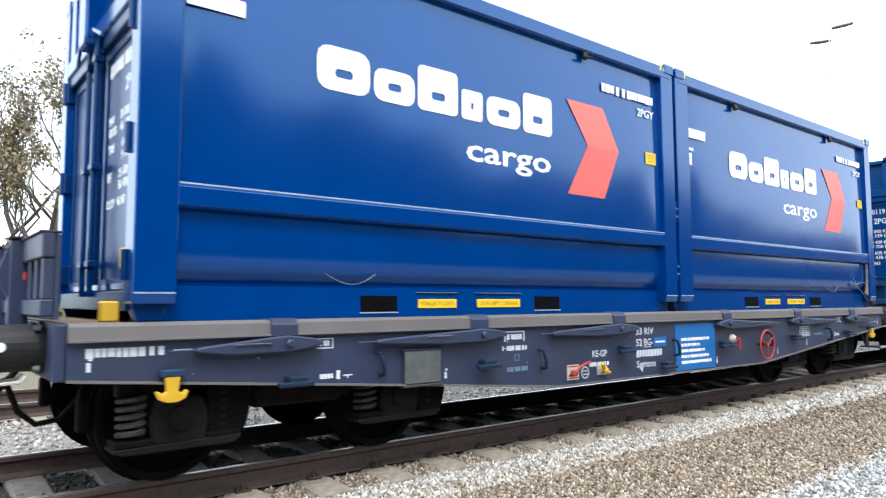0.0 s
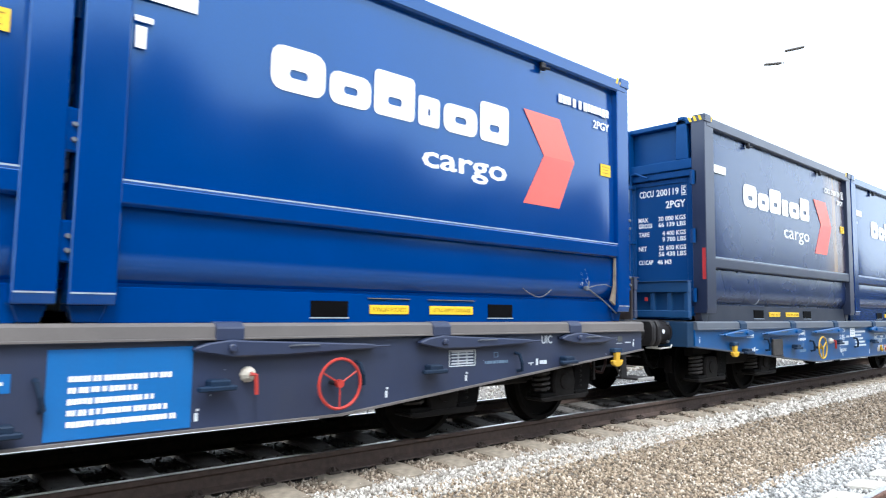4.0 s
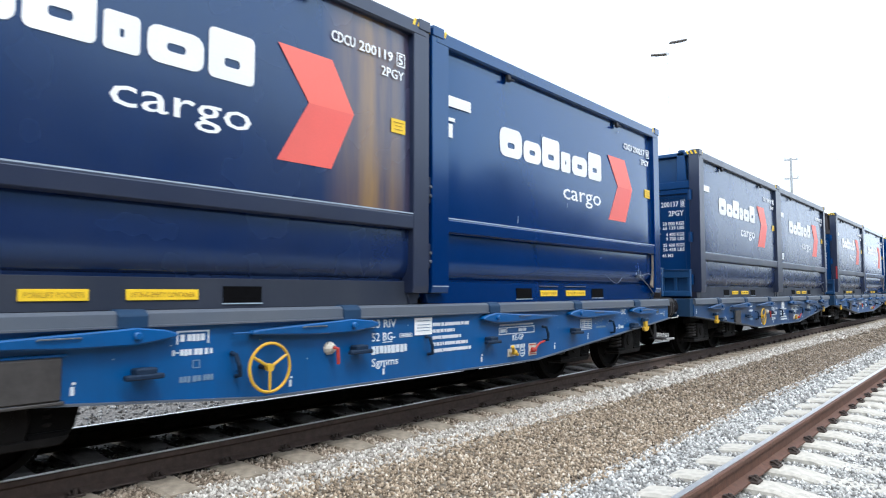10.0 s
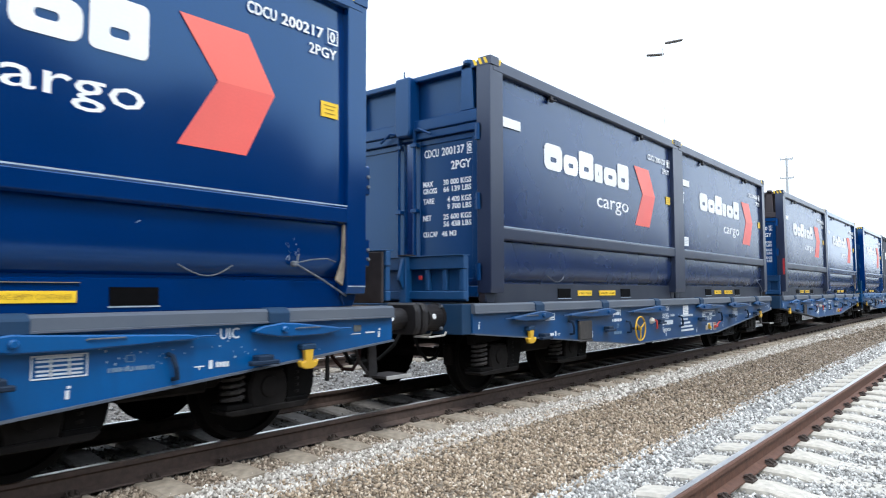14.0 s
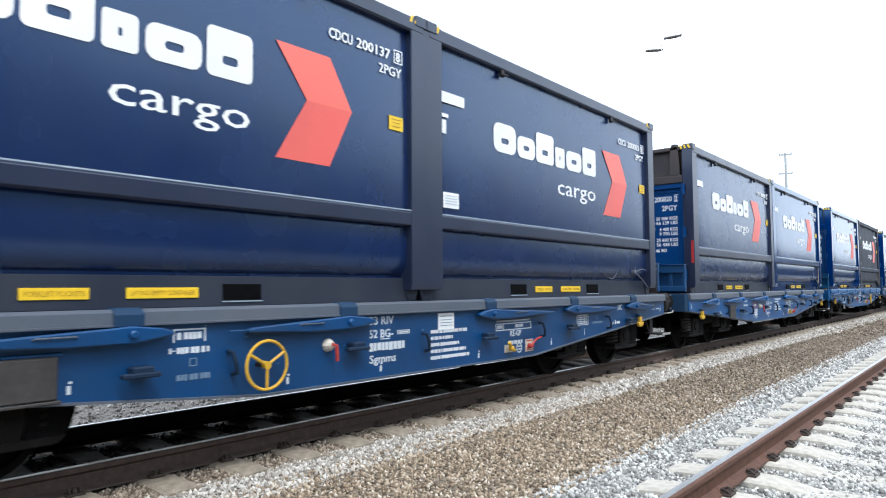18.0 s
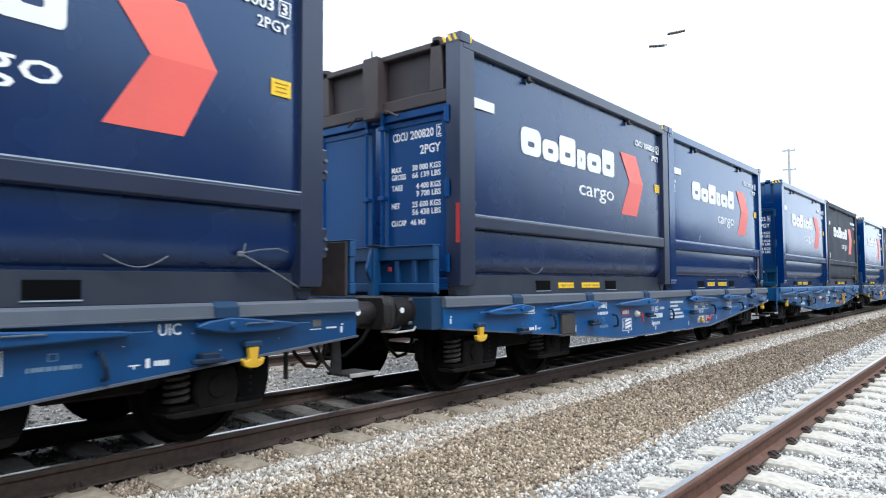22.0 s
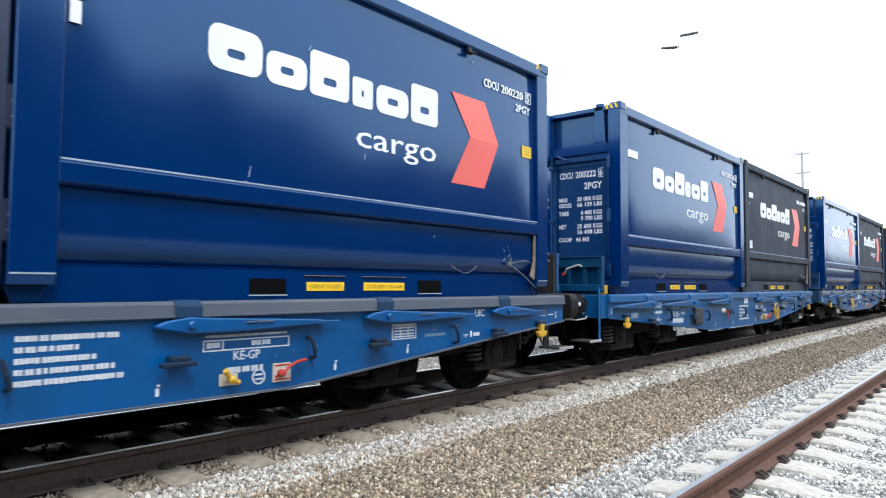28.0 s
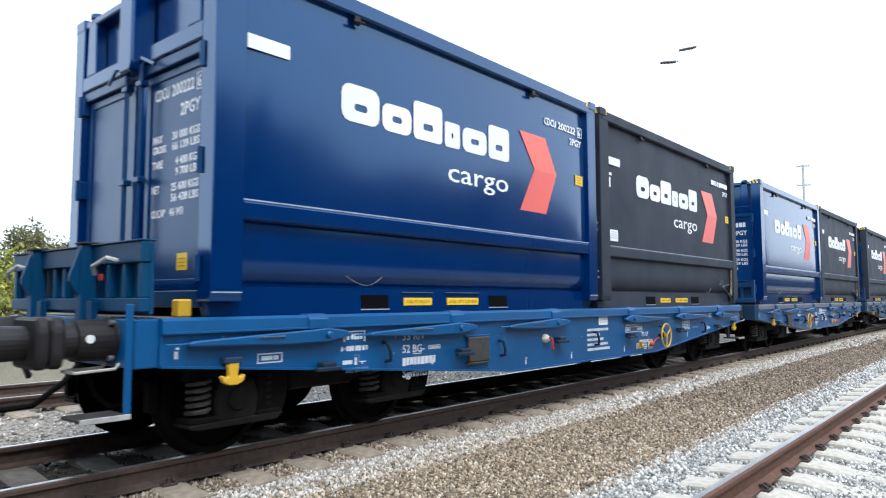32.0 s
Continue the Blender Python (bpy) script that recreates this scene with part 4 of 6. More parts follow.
def hook(parent, x, near=True):
    """Yellow double tow hook under the sill."""
    y = SILL - 0.02
    part("hook_plate", box(x - 0.075, x + 0.075, y - 0.055, y + 0.06, 0.765, 0.815, 0.01), EDGE_BLUE, parent)
    h = prism([(x - 0.051, 0.790), (x + 0.051, 0.790), (x + 0.040, 0.707), (x + 0.037, 0.675), (x + 0.066, 0.661), (x + 0.084, 0.684), (x + 0.104, 0.675), (x + 0.086, 0.629), (x + 0.035, 0.606), (x - 0.035, 0.606), (x - 0.086, 0.629), (x - 0.104, 0.675), (x - 0.084, 0.684), (x - 0.066, 0.661), (x - 0.037, 0.675), (x - 0.040, 0.707)], "y", y - 0.05, y - 0.005, 0.006)
    part("tow_hook", h, YELLOW, parent, "yellow painted double tow hook")


def rope_cleat(parent, x, z, material):
    bm = tube([(x - 0.02, SILL - 0.01, z + 0.09), (x - 0.02, SILL - 0.07, z + 0.08), (x, SILL - 0.085, z), (x + 0.02, SILL - 0.07, z - 0.08), (x + 0.02, SILL - 0.01, z - 0.09)], 0.018, 6)
    part("rope_hook", bm, material, parent)


def handle_block(parent, x, z, material):
    bm = box(x - 0.05, x + 0.10, SILL - 0.10, SILL, z - 0.03, z + 0.03, 0.01)
    box(x - 0.13, x + 0.14, SILL - 0.12, SILL - 0.06, z - 0.045, z - 0.01, 0.008, bm)
    part("step_bracket", bm, material, parent)


def handwheel(parent, x, z, material, r=0.19):
    y = SILL - 0.13
    bm = bmesh.new()
    pts = [(x + r * math.cos(2 * math.pi * k / 28), y, z + r * math.sin(2 * math.pi * k / 28)) for k in range(29)]
    tube(pts, 0.0125, 7, bm=bm)
    for k in range(3):
        a = radians(270 + 120 * k)
        tube([(x, y, z), (x + r * math.cos(a), y, z + r * math.sin(a))], 0.012 if material == YELLOW else 0.007, 6, bm=bm)
    lathe([(-0.012, 0.032), (0.03, 0.032)], "y", (x, y, z), 12, bm=bm)
    hw = part("brake_handwheel", bm, material, parent)
    part("wheel_shaft", lathe([(0.031, 0.022), (0.13, 0.022)], "y", (x, y, z), 10), BUFFER, hw)


def end_rack(parent, x, out, material, dark, busy=False):
    """Folding end wall: ribbed outside (out = -1 faces left), smooth inside."""
    a, b = (x - 0.08, x - 0.045) if out < 0 else (x - 0.035, x)
    half = 1.27 if out < 0 else 1.18
    z0, z1 = DECK + 0.025, DECK + 0.535
    w = part("end_wall", box(a, b, -half + 0.01, half - 0.01, z0, z1, 0.006), dark, parent)
    o0, o1 = (a - 0.09, a) if out < 0 else (b, b + 0.09)
    for z, h in ((z0 + 0.02, 0.10), (z1 - 0.14, 0.15)):
        part("wall_rail", box(o0 + 0.02, o1, -half, half, z, z + h, 0.008), material, w)
    part("top_lip", box(o0 + 0.005, o1 + 0.04, -half, half, z1 + 0.0105, z1 + 0.022, 0.003), material, w)
    for y in (-half + 0.04, -0.98, -0.72, 0.10, 0.30, half - 0.04):
        part("wall_rib", box(o0 + 0.03, o1, y - 0.03, y + 0.03, z0 + 0.122, z1 - 0.142, 0.006), material, w)
    edge, tip = (o0 - 0.05, o0 - 0.12) if out < 0 else (o1 + 0.05, o1 + 0.12)
    for y in (-0.40, 0.62):
        st = prism([(y - 0.055, DECK - 0.05), (y + 0.055, DECK - 0.05), (y + 0.055, z1 + 0.025), (y - 0.055, z1 + 0.025)], "x", o0 - 0.05, o1 - 0.02, 0.01)
        part("wall_stanchion", st, material, w)
        part("wall_brace", prism([(edge, z0 + 0.14), (tip, z0 + 0.25), (tip, z0 + 0.29), (edge, z1)], "y", y - 0.02, y + 0.02), material, w)
        part("stanchion_cap", box(o0 - 0.06, o1 + 0.02, y - 0.07, y + 0.07, z1 + 0.026, z1 + 0.042, 0.004), TAR, w)
    if out < 0:
        part("reflector", box(o0 + 0.012, o0 + 0.03, -0.655, -0.605, z0 + 0.25, z0 + 0.30, 0.004), REFLECT, w, "small red reflector")
    if busy:
        for y in (-0.85, 0.95):
            hd = tube([(o0, y - 0.10, z1 - 0.12), (o0 - 0.07, y - 0.09, z1 - 0.10), (o0 - 0.09, y + 0.10, z1 - 0.16), (o0 - 0.06, y + 0.14, z1 - 0.22)], 0.015, 6)
            part("release_handle", hd, PALE_ROD, w)
        for y in (-0.55, 0.45):
            part("wall_stop", box(o0 - 0.03, o0 + 0.02, y - 0.05, y + 0.05, DECK - 0.02, z0 + 0.10, 0.006), material, w)
    return w


def buffers(parent, x, out, reach):
    """Two buffers on an end: base plate with bolts, stepped case, plunger and plate, reach metres long."""
    for y in (-0.875, 0.875):
        d = lambda k: x + out * k
        k = reach
        cs = part("buffer_case", lathe([(d(0.0), 0.165), (d(0.03), 0.165), (d(0.032), 0.150), (d(0.55 * k), 0.145), (d(0.56 * k), 0.118), (d(k - 0.085), 0.114)], "x", (0, y, 0.965), 24), BUFFER, parent, smooth=False)
        pl = prism([(y - 0.24, 0.875), (y - 0.20, 0.795), (y + 0.20, 0.795), (y + 0.24, 0.875), (y + 0.24, 1.055), (y + 0.20, 1.135), (y - 0.20, 1.135), (y - 0.24, 1.055)], "x", min(d(k - 0.085), d(k)), max(d(k - 0.085), d(k)), 0.02)
        part("buffer_plate", pl, BUFFER, cs)
        part("buffer_spot", lathe([(-0.152, 0.03), (-0.140, 0.03)], "y", (d(0.42 * k), y, 0.98), 12), WHITE, cs, "white round mark")
        for zz in (0.84, 1.09):
            for dy in (-0.12, 0.12):
                part("buffer_bolt", lathe([(0, 0.02), (0.035, 0.018)] if out > 0 else [(-0.035, 0.018), (0, 0.02)], "x", (d(0.03), y + dy, zz), 8), WIRE, cs)


# what sets each wagon's side apart: where its marks, plates and fittings sit along the sill
LAYOUT = {
    "grey": dict(riv=(5.62, 0.868), rows=None, card=None, box=2.45, brake=(4.86, 4.46, 4.68, 4.93), frame=None, lever=7.66),
    "blue": dict(riv=(5.56, 0.905), rows=(6.44, 0.888), card=(6.16, 0.81), box=2.45, brake=(7.93, 8.28, 8.08, 7.82), frame=(7.64, 8.42), lever=5.03),
    "worn": dict(riv=(5.57, 0.905), rows=(6.46, 0.775), card=(6.58, 0.81), box=2.45, brake=(7.95, 8.28, 8.08, 7.82), frame=(7.64, 8.42), lever=5.05),
    "sign": dict(riv=(5.55, 0.905), rows=(6.40, 0.888), card=None, box=2.45, brake=(7.90, 8.26, 8.07, 7.78), frame=(7.64, 8.42), lever=4.92),
    "teal": dict(riv=(2.46, 0.850), rows=(6.16, 0.80), card=(6.50, 0.88), box=3.46, brake=(7.93, 8.16, 7.98, 7.72), frame=(7.35, 7.95), lever=5.05),
}


def framed(x0, x1, z0, z1, w=0.01):
    """Four thin bars round a rectangle."""
    return [(x0, x1, z1 - w, z1), (x0, x1, z0, z0 + w), (x0, x0 + w, z0 + w, z1 - w), (x1 - w, x1, z0 + w, z1 - w)]


def round_mark(x, z, r, y, material, parent):
    """A stencilled ring with two bars in it."""
    bm = bmesh.new()
    n = 20
    inn, out = r * 0.8, r
    vs = [[bm.verts.new((x + q * math.cos(2 * math.pi * i / n), d, z + q * math.sin(2 * math.pi * i / n))) for i in range(n)] for d in (y - 0.003, y + 0.002) for q in (inn, out)]
    for i in range(n):
        j = (i + 1) % n
        bm.faces.new((vs[0][i], vs[0][j], vs[1][j], vs[1][i]))
        bm.faces.new((vs[1][i], vs[1][j], vs[3][j], vs[3][i]))
        bm.faces.new((vs[2][j], vs[2][i], vs[0][i], vs[0][j]))
    box(x - 0.55 * r, x + 0.55 * r, y - 0.003, y + 0.002, z + 0.15 * r, z + 0.38 * r, bm=bm)
    box(x - 0.5 * r, x + 0.6 * r, y - 0.003, y + 0.002, z - 0.4 * r, z - 0.18 * r, bm=bm)
    part("round_mark", bm, material, parent)


def make_wagon(style, label, body, hook_x, wheel_x, wheel_mat, extras, deck=None, rack=None):
    w = thing("flat_wagon", label, "railway wagon", "wagons of the train")
    deck = deck or DECK_STEEL
    at = LAYOUT[style]
    belly = [(0, 0.785), (4.35, 0.415), (8.45, 0.405), (FRAME_LEN, 0.79)]
    for sgn in (-1, 1):
        y0, y1 = (SILL, SILL + 0.02) if sgn < 0 else (1.26, 1.28)
        web = prism(belly + [(FRAME_LEN, 1.008), (0, 1.008)], "y", y0, y1)
        s = part("side_sill", web, body, w)
        ya, yb = (SILL - 0.035, SILL + 0.16) if sgn < 0 else (1.12, 1.315)
        fl = prism([(x, z - 0.016) for x, z in belly] + [(x, z) for x, z in belly[::-1]], "y", ya, yb)
        part("bottom_flange", fl, deck, s, "dusty lower flange")
        edge = prism([(sgn * 1.15, DECK), (sgn * 1.285, DECK), (sgn * 1.312, DECK - 0.022), (sgn * 1.317, DECK - 0.10), (sgn * 1.327, DECK - 0.102), (sgn * 1.327, DECK - 0.115), (sgn * 1.15, DECK - 0.115)], "x", 0.0, FRAME_LEN)
        part("deck_edge", edge, deck, s, "worn grey steel edge of the deck")
        for x in (1.38, 3.26, 5.27, 7.50, 9.50, 11.46):
            part("edge_block", prism([(sgn * 1.17, DECK + 0.010), (sgn * 1.29, DECK + 0.010), (sgn * 1.335, DECK - 0.03), (sgn * 1.335, DECK - 0.122), (sgn * 1.17, DECK - 0.122)], "x", x - 0.105, x + 0.105, 0.008), EDGE_BLUE if body in (FRAME_BLUE, FRAME_WORN) else body, s)
    part("deck_plate", box(0.02, FRAME_LEN - 0.02, -1.15, 1.15, DECK - 0.06, DECK - 0.004), DECK_TAN, w, "rust-tan worn deck plate")
    for x in (0.0, FRAME_LEN - 0.03):
        part("end_beam", box(x, x + 0.03, -1.259, 1.259, 0.775, DECK - 0.118, 0.006), body, w)
        part("beam_cap", box(x - 0.012 if x == 0 else x, x + 0.03 if x == 0 else x + 0.042, -1.149, 1.149, DECK - 0.112, DECK + 0.006, 0.005), deck, w)
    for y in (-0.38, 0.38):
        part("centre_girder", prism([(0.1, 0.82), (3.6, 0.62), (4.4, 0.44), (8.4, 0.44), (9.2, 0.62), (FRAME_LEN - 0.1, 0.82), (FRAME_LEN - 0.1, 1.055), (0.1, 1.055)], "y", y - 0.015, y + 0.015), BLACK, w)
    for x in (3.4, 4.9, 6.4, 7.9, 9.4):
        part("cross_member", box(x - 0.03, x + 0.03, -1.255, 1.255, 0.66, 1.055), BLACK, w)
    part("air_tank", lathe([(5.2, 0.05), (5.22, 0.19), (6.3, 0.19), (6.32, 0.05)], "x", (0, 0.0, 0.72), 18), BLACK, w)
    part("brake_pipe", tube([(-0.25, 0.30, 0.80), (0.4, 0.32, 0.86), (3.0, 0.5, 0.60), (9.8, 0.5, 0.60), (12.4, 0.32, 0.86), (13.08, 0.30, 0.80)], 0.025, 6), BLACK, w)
    # couplings, hoses, steps
    for x, o in ((0.0, -1), (FRAME_LEN, 1)):
        cb = prism([(x, 0.93), (x + o * 0.30, 0.93), (x + o * 0.42, 1.02), (x + o * 0.47, 1.10), (x + o * 0.40, 1.10), (x + o * 0.34, 1.04), (x, 1.05)], "y", -0.04, 0.04, 0.01)
        part("draw_hook", cb, BUFFER, w)
        lk = tube([(x + o * 0.36, -0.05, 0.99), (x + o * 0.5, -0.06, 0.86), (x + o * 0.42, -0.05, 0.66), (x + o * 0.38, 0.05, 0.66), (x + o * 0.5, 0.06, 0.86), (x + o * 0.36, 0.05, 0.99)], 0.022, 7)
        part("coupling_link", lk, BUFFER, w)
        hs = tube([(x, -0.30, 0.84), (x + o * 0.12, -0.31, 0.80), (x + o * 0.26, -0.30, 0.62), (x + o * 0.44, -0.22, 0.46), (x + o * 0.62, -0.12, 0.44)], 0.024, 7)
        part("air_hose", hs, HOSE, w)
        part("hose_head", box(min(x + o * 0.60, x + o * 0.74), max(x + o * 0.60, x + o * 0.74), -0.14, -0.10, 0.42, 0.46, 0.01), HOSE, w)
        slack = [(x - o * 0.26, -0.62, 0.78), (x - o * 0.20, -0.64, 0.60), (x - o * 0.08, -0.66, 0.47), (x + o * 0.06, -0.66, 0.45), (x + o * 0.16, -0.64, 0.54), (x + o * 0.24, -0.60, 0.76)]
        part("slack_hose", tube(slack, 0.020, 7), HOSE_RED if o > 0 else HOSE, w, "sagging dark rubber brake hose")
        if o < 0:
            grip = tube([(-0.17, -0.82, 0.80), (-0.20, -0.82, 0.765), (-0.47, -0.82, 0.755), (-0.47, -1.03, 0.755), (-0.20, -1.03, 0.765), (-0.17, -1.03, 0.80)], 0.011, 6)
            part("shunter_grip", grip, PALE_ROD, w, "pale worn grip bar")
        part("brake_hanger", box(x - o * 0.55 - 0.02, x - o * 0.55 + 0.02, -0.98, -0.95, 0.42, 0.80, 0.006), BUFFER, w)
        if o > 0 or "step" in extras:
            if o > 0:
                part("step_hanger", prism([(x - 0.10, 0.80), (x + 0.0, 0.80), (x + 0.03, 0.415), (x - 0.10, 0.415)], "y", -1.06, -1.035, 0.005), STEP_GREY, w)
                part("step_brace", tube([(x - 0.30, -1.05, 0.78), (x - 0.22, -1.05, 0.58), (x - 0.10, -1.05, 0.45)], 0.016, 6), STEP_GREY, w)
                part("step_plate", box(x - 0.06, x + 0.30, -1.26, -0.94, 0.405, 0.43, 0.006), STEP_GREY, w)
                part("step_lip", box(x - 0.06, x + 0.30, -1.275, -1.2605, 0.398, 0.436, 0.004), STEP_PALE, w, "pale worn front lip of the step")
            else:
                part("step_hanger", box(x - 0.235, x - 0.185, -1.262, -1.244, 0.472, DECK + 0.10, 0.005), body, w)
                part("step_arm", box(x - 0.2, x + 0.02, -1.243, -1.225, 0.775, DECK - 0.01, 0.005), body, w)
                part("step_plate", box(x - 0.52, x - 0.19, -1.262, -0.96, 0.447, 0.471, 0.006), STEP_GREY, w)
                part("step_lip", box(x - 0.52, x - 0.19, -1.277, -1.263, 0.440, 0.478, 0.004), STEP_PALE, w, "pale worn front lip of the step")
        if o < 0:
            lead = 0.07 if style == "grey" else 0.17
            part("headstock", box(-lead, 0.0, -1.262, 1.262, 0.772, DECK - 0.006, 0.008), EDGE_BLUE if body in (FRAME_BLUE, FRAME_WORN) else body, w)
        buffers(w, x - lead if o < 0 else x, o, 0.645 - lead if o < 0 else 0.64)
        end_rack(w, x, o, rack or RACK, (rack or RACK) if o < 0 else TAR, busy=(style == "teal" and o < 0))
    for cx in (1.62, FRAME_LEN - 2.24):
        bogie(w, cx)
    sets = [wheelset(w, ax) for cx in (1.62, FRAME_LEN - 2.24) for ax in (cx - 0.9, cx + 0.9)]
    # near-side fittings
    flaps = [(0.58, 1.68, 1.40), (1.99, 3.57, 3.27), (4.03, 5.58, 5.25), (7.24, 8.91, 7.50), (9.23, 10.87, 9.50), (11.20, 12.25, 11.48)]
    if style == "teal":
        flaps[0], flaps[1] = (0.02, 1.73, 1.46), (1.80, 3.57, 3.27)
    for x0, x1, pv in flaps:
        lever(x0, x1, pv, 0.945, SILL, body, w)
    for x in (hook_x, FRAME_LEN - hook_x):
        hook(w, x)
    bx = at["box"]
    part("document_box", box(bx, bx + 0.37, SILL - 0.045, SILL, 0.565, 0.838, 0.012), BOXGREY if body == FRAME_GREY else BOXBROWN, w)
    part("box_rim", box(bx - 0.03, bx + 0.40, SILL - 0.03, SILL, 0.839, 0.858, 0.004), body, w)
    part("box_sill", box(bx - 0.02, bx + 0.39, SILL - 0.05, SILL, 0.545, 0.564, 0.004), BOXBROWN, w)
    for x, z in ((2.21, 0.755), (4.07, 0.69), (6.34, 0.70), (8.62, 0.715), (10.54, 0.725)):
        rope_cleat(w, x, z, FITTING)
    for x, z in ((1.45, 0.685), (3.32, 0.70), (5.33, 0.735), (7.40, 0.705), (9.38, 0.72), (11.28, 0.725)):
        handle_block(w, x, z, FITTING)
    if style == "grey":
        handle_block(w, 6.12, 0.52, FITTING)
    if "spigot" in extras:
        part("yellow_spigot", box(0.21, 0.32, -1.13, -1.02, DECK, DECK + 0.135, 0.012), YELLOW, w)
    if style == "grey":
        part("yellow_spigot", box(12.36, 12.45, -1.13, -1.04, DECK, DECK + 0.10, 0.012), YELLOW, w)
    if wheel_x:
        handwheel(w, wheel_x, 0.655, wheel_mat)
    y = SILL - 0.001
    marks = []
    for x in (0.12, 2.90, 4.62, 5.72, 7.30, 8.92, 9.85, 12.66):
        zb = float(np.interp(x, [p[0] for p in belly], [p[1] for p in belly])) + 0.05
        marks += [(x - 0.014, x + 0.010, zb, zb + 0.055), (x - 0.004, x + 0.018, zb + 0.067, zb + 0.083)]
    bars(marks, y, STENCIL, w)
    # weights and lengths on the left half
    bars(word_bars(1.69, 1.80, 0.665, 0.705, 5) + [(1.83, 1.86, 0.66, 0.725), (1.89, 1.97, 0.68, 0.689), (1.925, 1.935, 0.66, 0.68)], y, STENCIL, w)
    if style == "grey":
        bars(word_bars(0.10, 0.56, 0.905, 0.965, 15) + word_bars(0.62, 0.74, 0.925, 0.94, 14), y, STENCIL, w)
        bars([(1.66, 1.80, 0.965, 0.973), (1.66, 1.80, 0.895, 0.903), (1.792, 1.80, 0.903, 0.965)] + word_bars(1.68, 1.78, 0.915, 0.955, 16), y, STENCIL, w)
    elif style == "teal":
        bars(framed(0.80, 1.04, 0.742, 0.822) + word_bars(0.84, 1.0, 0.765, 0.80, 32), y, STENCIL, w)
    else:
        bars(word_bars(1.62, 1.80, 0.895, 0.945, 16) + [(1.58, 1.82, 0.875, 0.884), (1.812, 1.82, 0.884, 0.955), (1.66, 1.82, 0.956, 0.963)], y, STENCIL, w)
    fx = 1.70 if style == "teal" else 3.60
    bars([(fx, fx + 0.26, 0.955, 0.967), (fx, fx + 0.012, 0.87, 0.955), (fx + 0.248, fx + 0.26, 0.87, 0.955)] + word_bars(fx + 0.03, fx + 0.23, 0.885, 0.94, 11), y, STENCIL, w)
    bars([(fx - 0.03, fx - 0.01, 0.79, 0.83), (fx + 0.27, fx + 0.29, 0.79, 0.83), (fx - 0.005, fx + 0.02, 0.806, 0.814)] + word_bars(fx + 0.03, fx + 0.26, 0.785, 0.832, 12), y, STENCIL, w)
    bars(word_bars(fx + 0.03, fx + 0.30, 0.59, 0.635, 17) + framed(fx + 0.13, fx + 0.19, 0.69, 0.75, 0.007), y, FAINT, w, label="faded old stencil marks")
    # main lettering block
    rx, rz = at["riv"]
    letters("33 RIV", (rx, y, rz), (0.33, 0.08), STENCIL, w, bold=0.012)
    letters("52 BG-", (rx, y, rz - 0.125), (0.32, 0.08), STENCIL, w, bold=0.012)
    if style == "grey":
        part("blue_patch", box(rx + 0.33, rx + 0.58, SILL - 0.004, SILL, rz - 0.145, rz - 0.035), PANEL_BLUE, w)
        bars([(rx + 0.36, rx + 0.54, rz - 0.10, rz - 0.08)], SILL - 0.005, WHITE, w)
    else:
        bars(framed(rx + 0.38, rx + 0.56, rz - 0.105, rz - 0.065, 0.007) + word_bars(rx + 0.40, rx + 0.54, rz - 0.095, rz - 0.077, 6), y, STENCIL, w)
    bars([(rx + 0.145, rx + 0.275, rz - 0.142, rz - 0.134)] + word_bars(rx, rx + 0.50, rz - 0.25, rz - 0.17, 7), y, STENCIL, w)
    letters("Sgmms", (rx, y, rz - 0.385), (0.36, 0.10), STENCIL, w, bold=0.012)
    if style == "grey":
        pad = part("blue_panel", box(6.38, 7.26, SILL - 0.006, SILL, 0.42, 0.965, 0.002), PANEL_BLUE, w, "bright blue painted panel")
        rows = []
        for k, ln in enumerate((0.62, 0.40, 0.52, 0.60, 0.66)):
            rows += word_bars(6.50, 6.50 + ln, 0.765 - 0.068 * k, 0.802 - 0.068 * k, 20 + k)
        bars(rows, SILL - 0.006, WHITE, pad)
    else:
        ax, az = at["rows"]
        rows = []
        for k, ln in enumerate((0.62, 0.38, 0.50, 0.60, 0.66)):
            rows += word_bars(ax, ax + ln, az - 0.068 * k, az + 0.037 - 0.068 * k, 20 + k)
        bars(rows, y, STENCIL, w)
    # brake group: name, plate with a yellow cock, round mark, plate with a red lever
    kx, px, mx, cx = at["brake"]
    letters("KE-GP", (kx, y, 0.662), (0.24, 0.07), STENCIL, w, bold=0.012)
    bars(word_bars(kx - 0.05, kx + 0.28, 0.565, 0.61, 8), y, STENCIL, w)
    if at["frame"]:
        f0, f1 = at["frame"]
        bars(framed(f0, f1, 0.74, 0.825) + [(f0 + 0.16, f0 + 0.17, 0.75, 0.815)] + word_bars(f0 + 0.03, f0 + 0.14, 0.762, 0.805, 9) + word_bars(f0 + 0.42, f0 + 0.60, 0.765, 0.805, 10) + word_bars(f0 + 0.02, f1 - 0.02, 0.842, 0.862, 18), y, STENCIL, w)
    cock = part("yellow_plate", box(cx, cx + 0.155, SILL - 0.008, SILL, 0.475, 0.565), PAPER, w)
    part("yellow_cock", tube([(cx + 0.01, SILL - 0.07, 0.60), (cx + 0.03, SILL - 0.06, 0.575), (cx + 0.08, SILL - 0.05, 0.525), (cx + 0.14, SILL - 0.05, 0.495)], 0.022, 7), YELLOW, cock)
    part("cock_knob", lathe([(-0.11, 0.012), (-0.095, 0.03), (-0.05, 0.03)], "y", (cx + 0.075, SILL + 0.02, 0.525), 10), YELLOW, cock)
    round_mark(mx + 0.06, 0.515, 0.062, y, STENCIL, w)
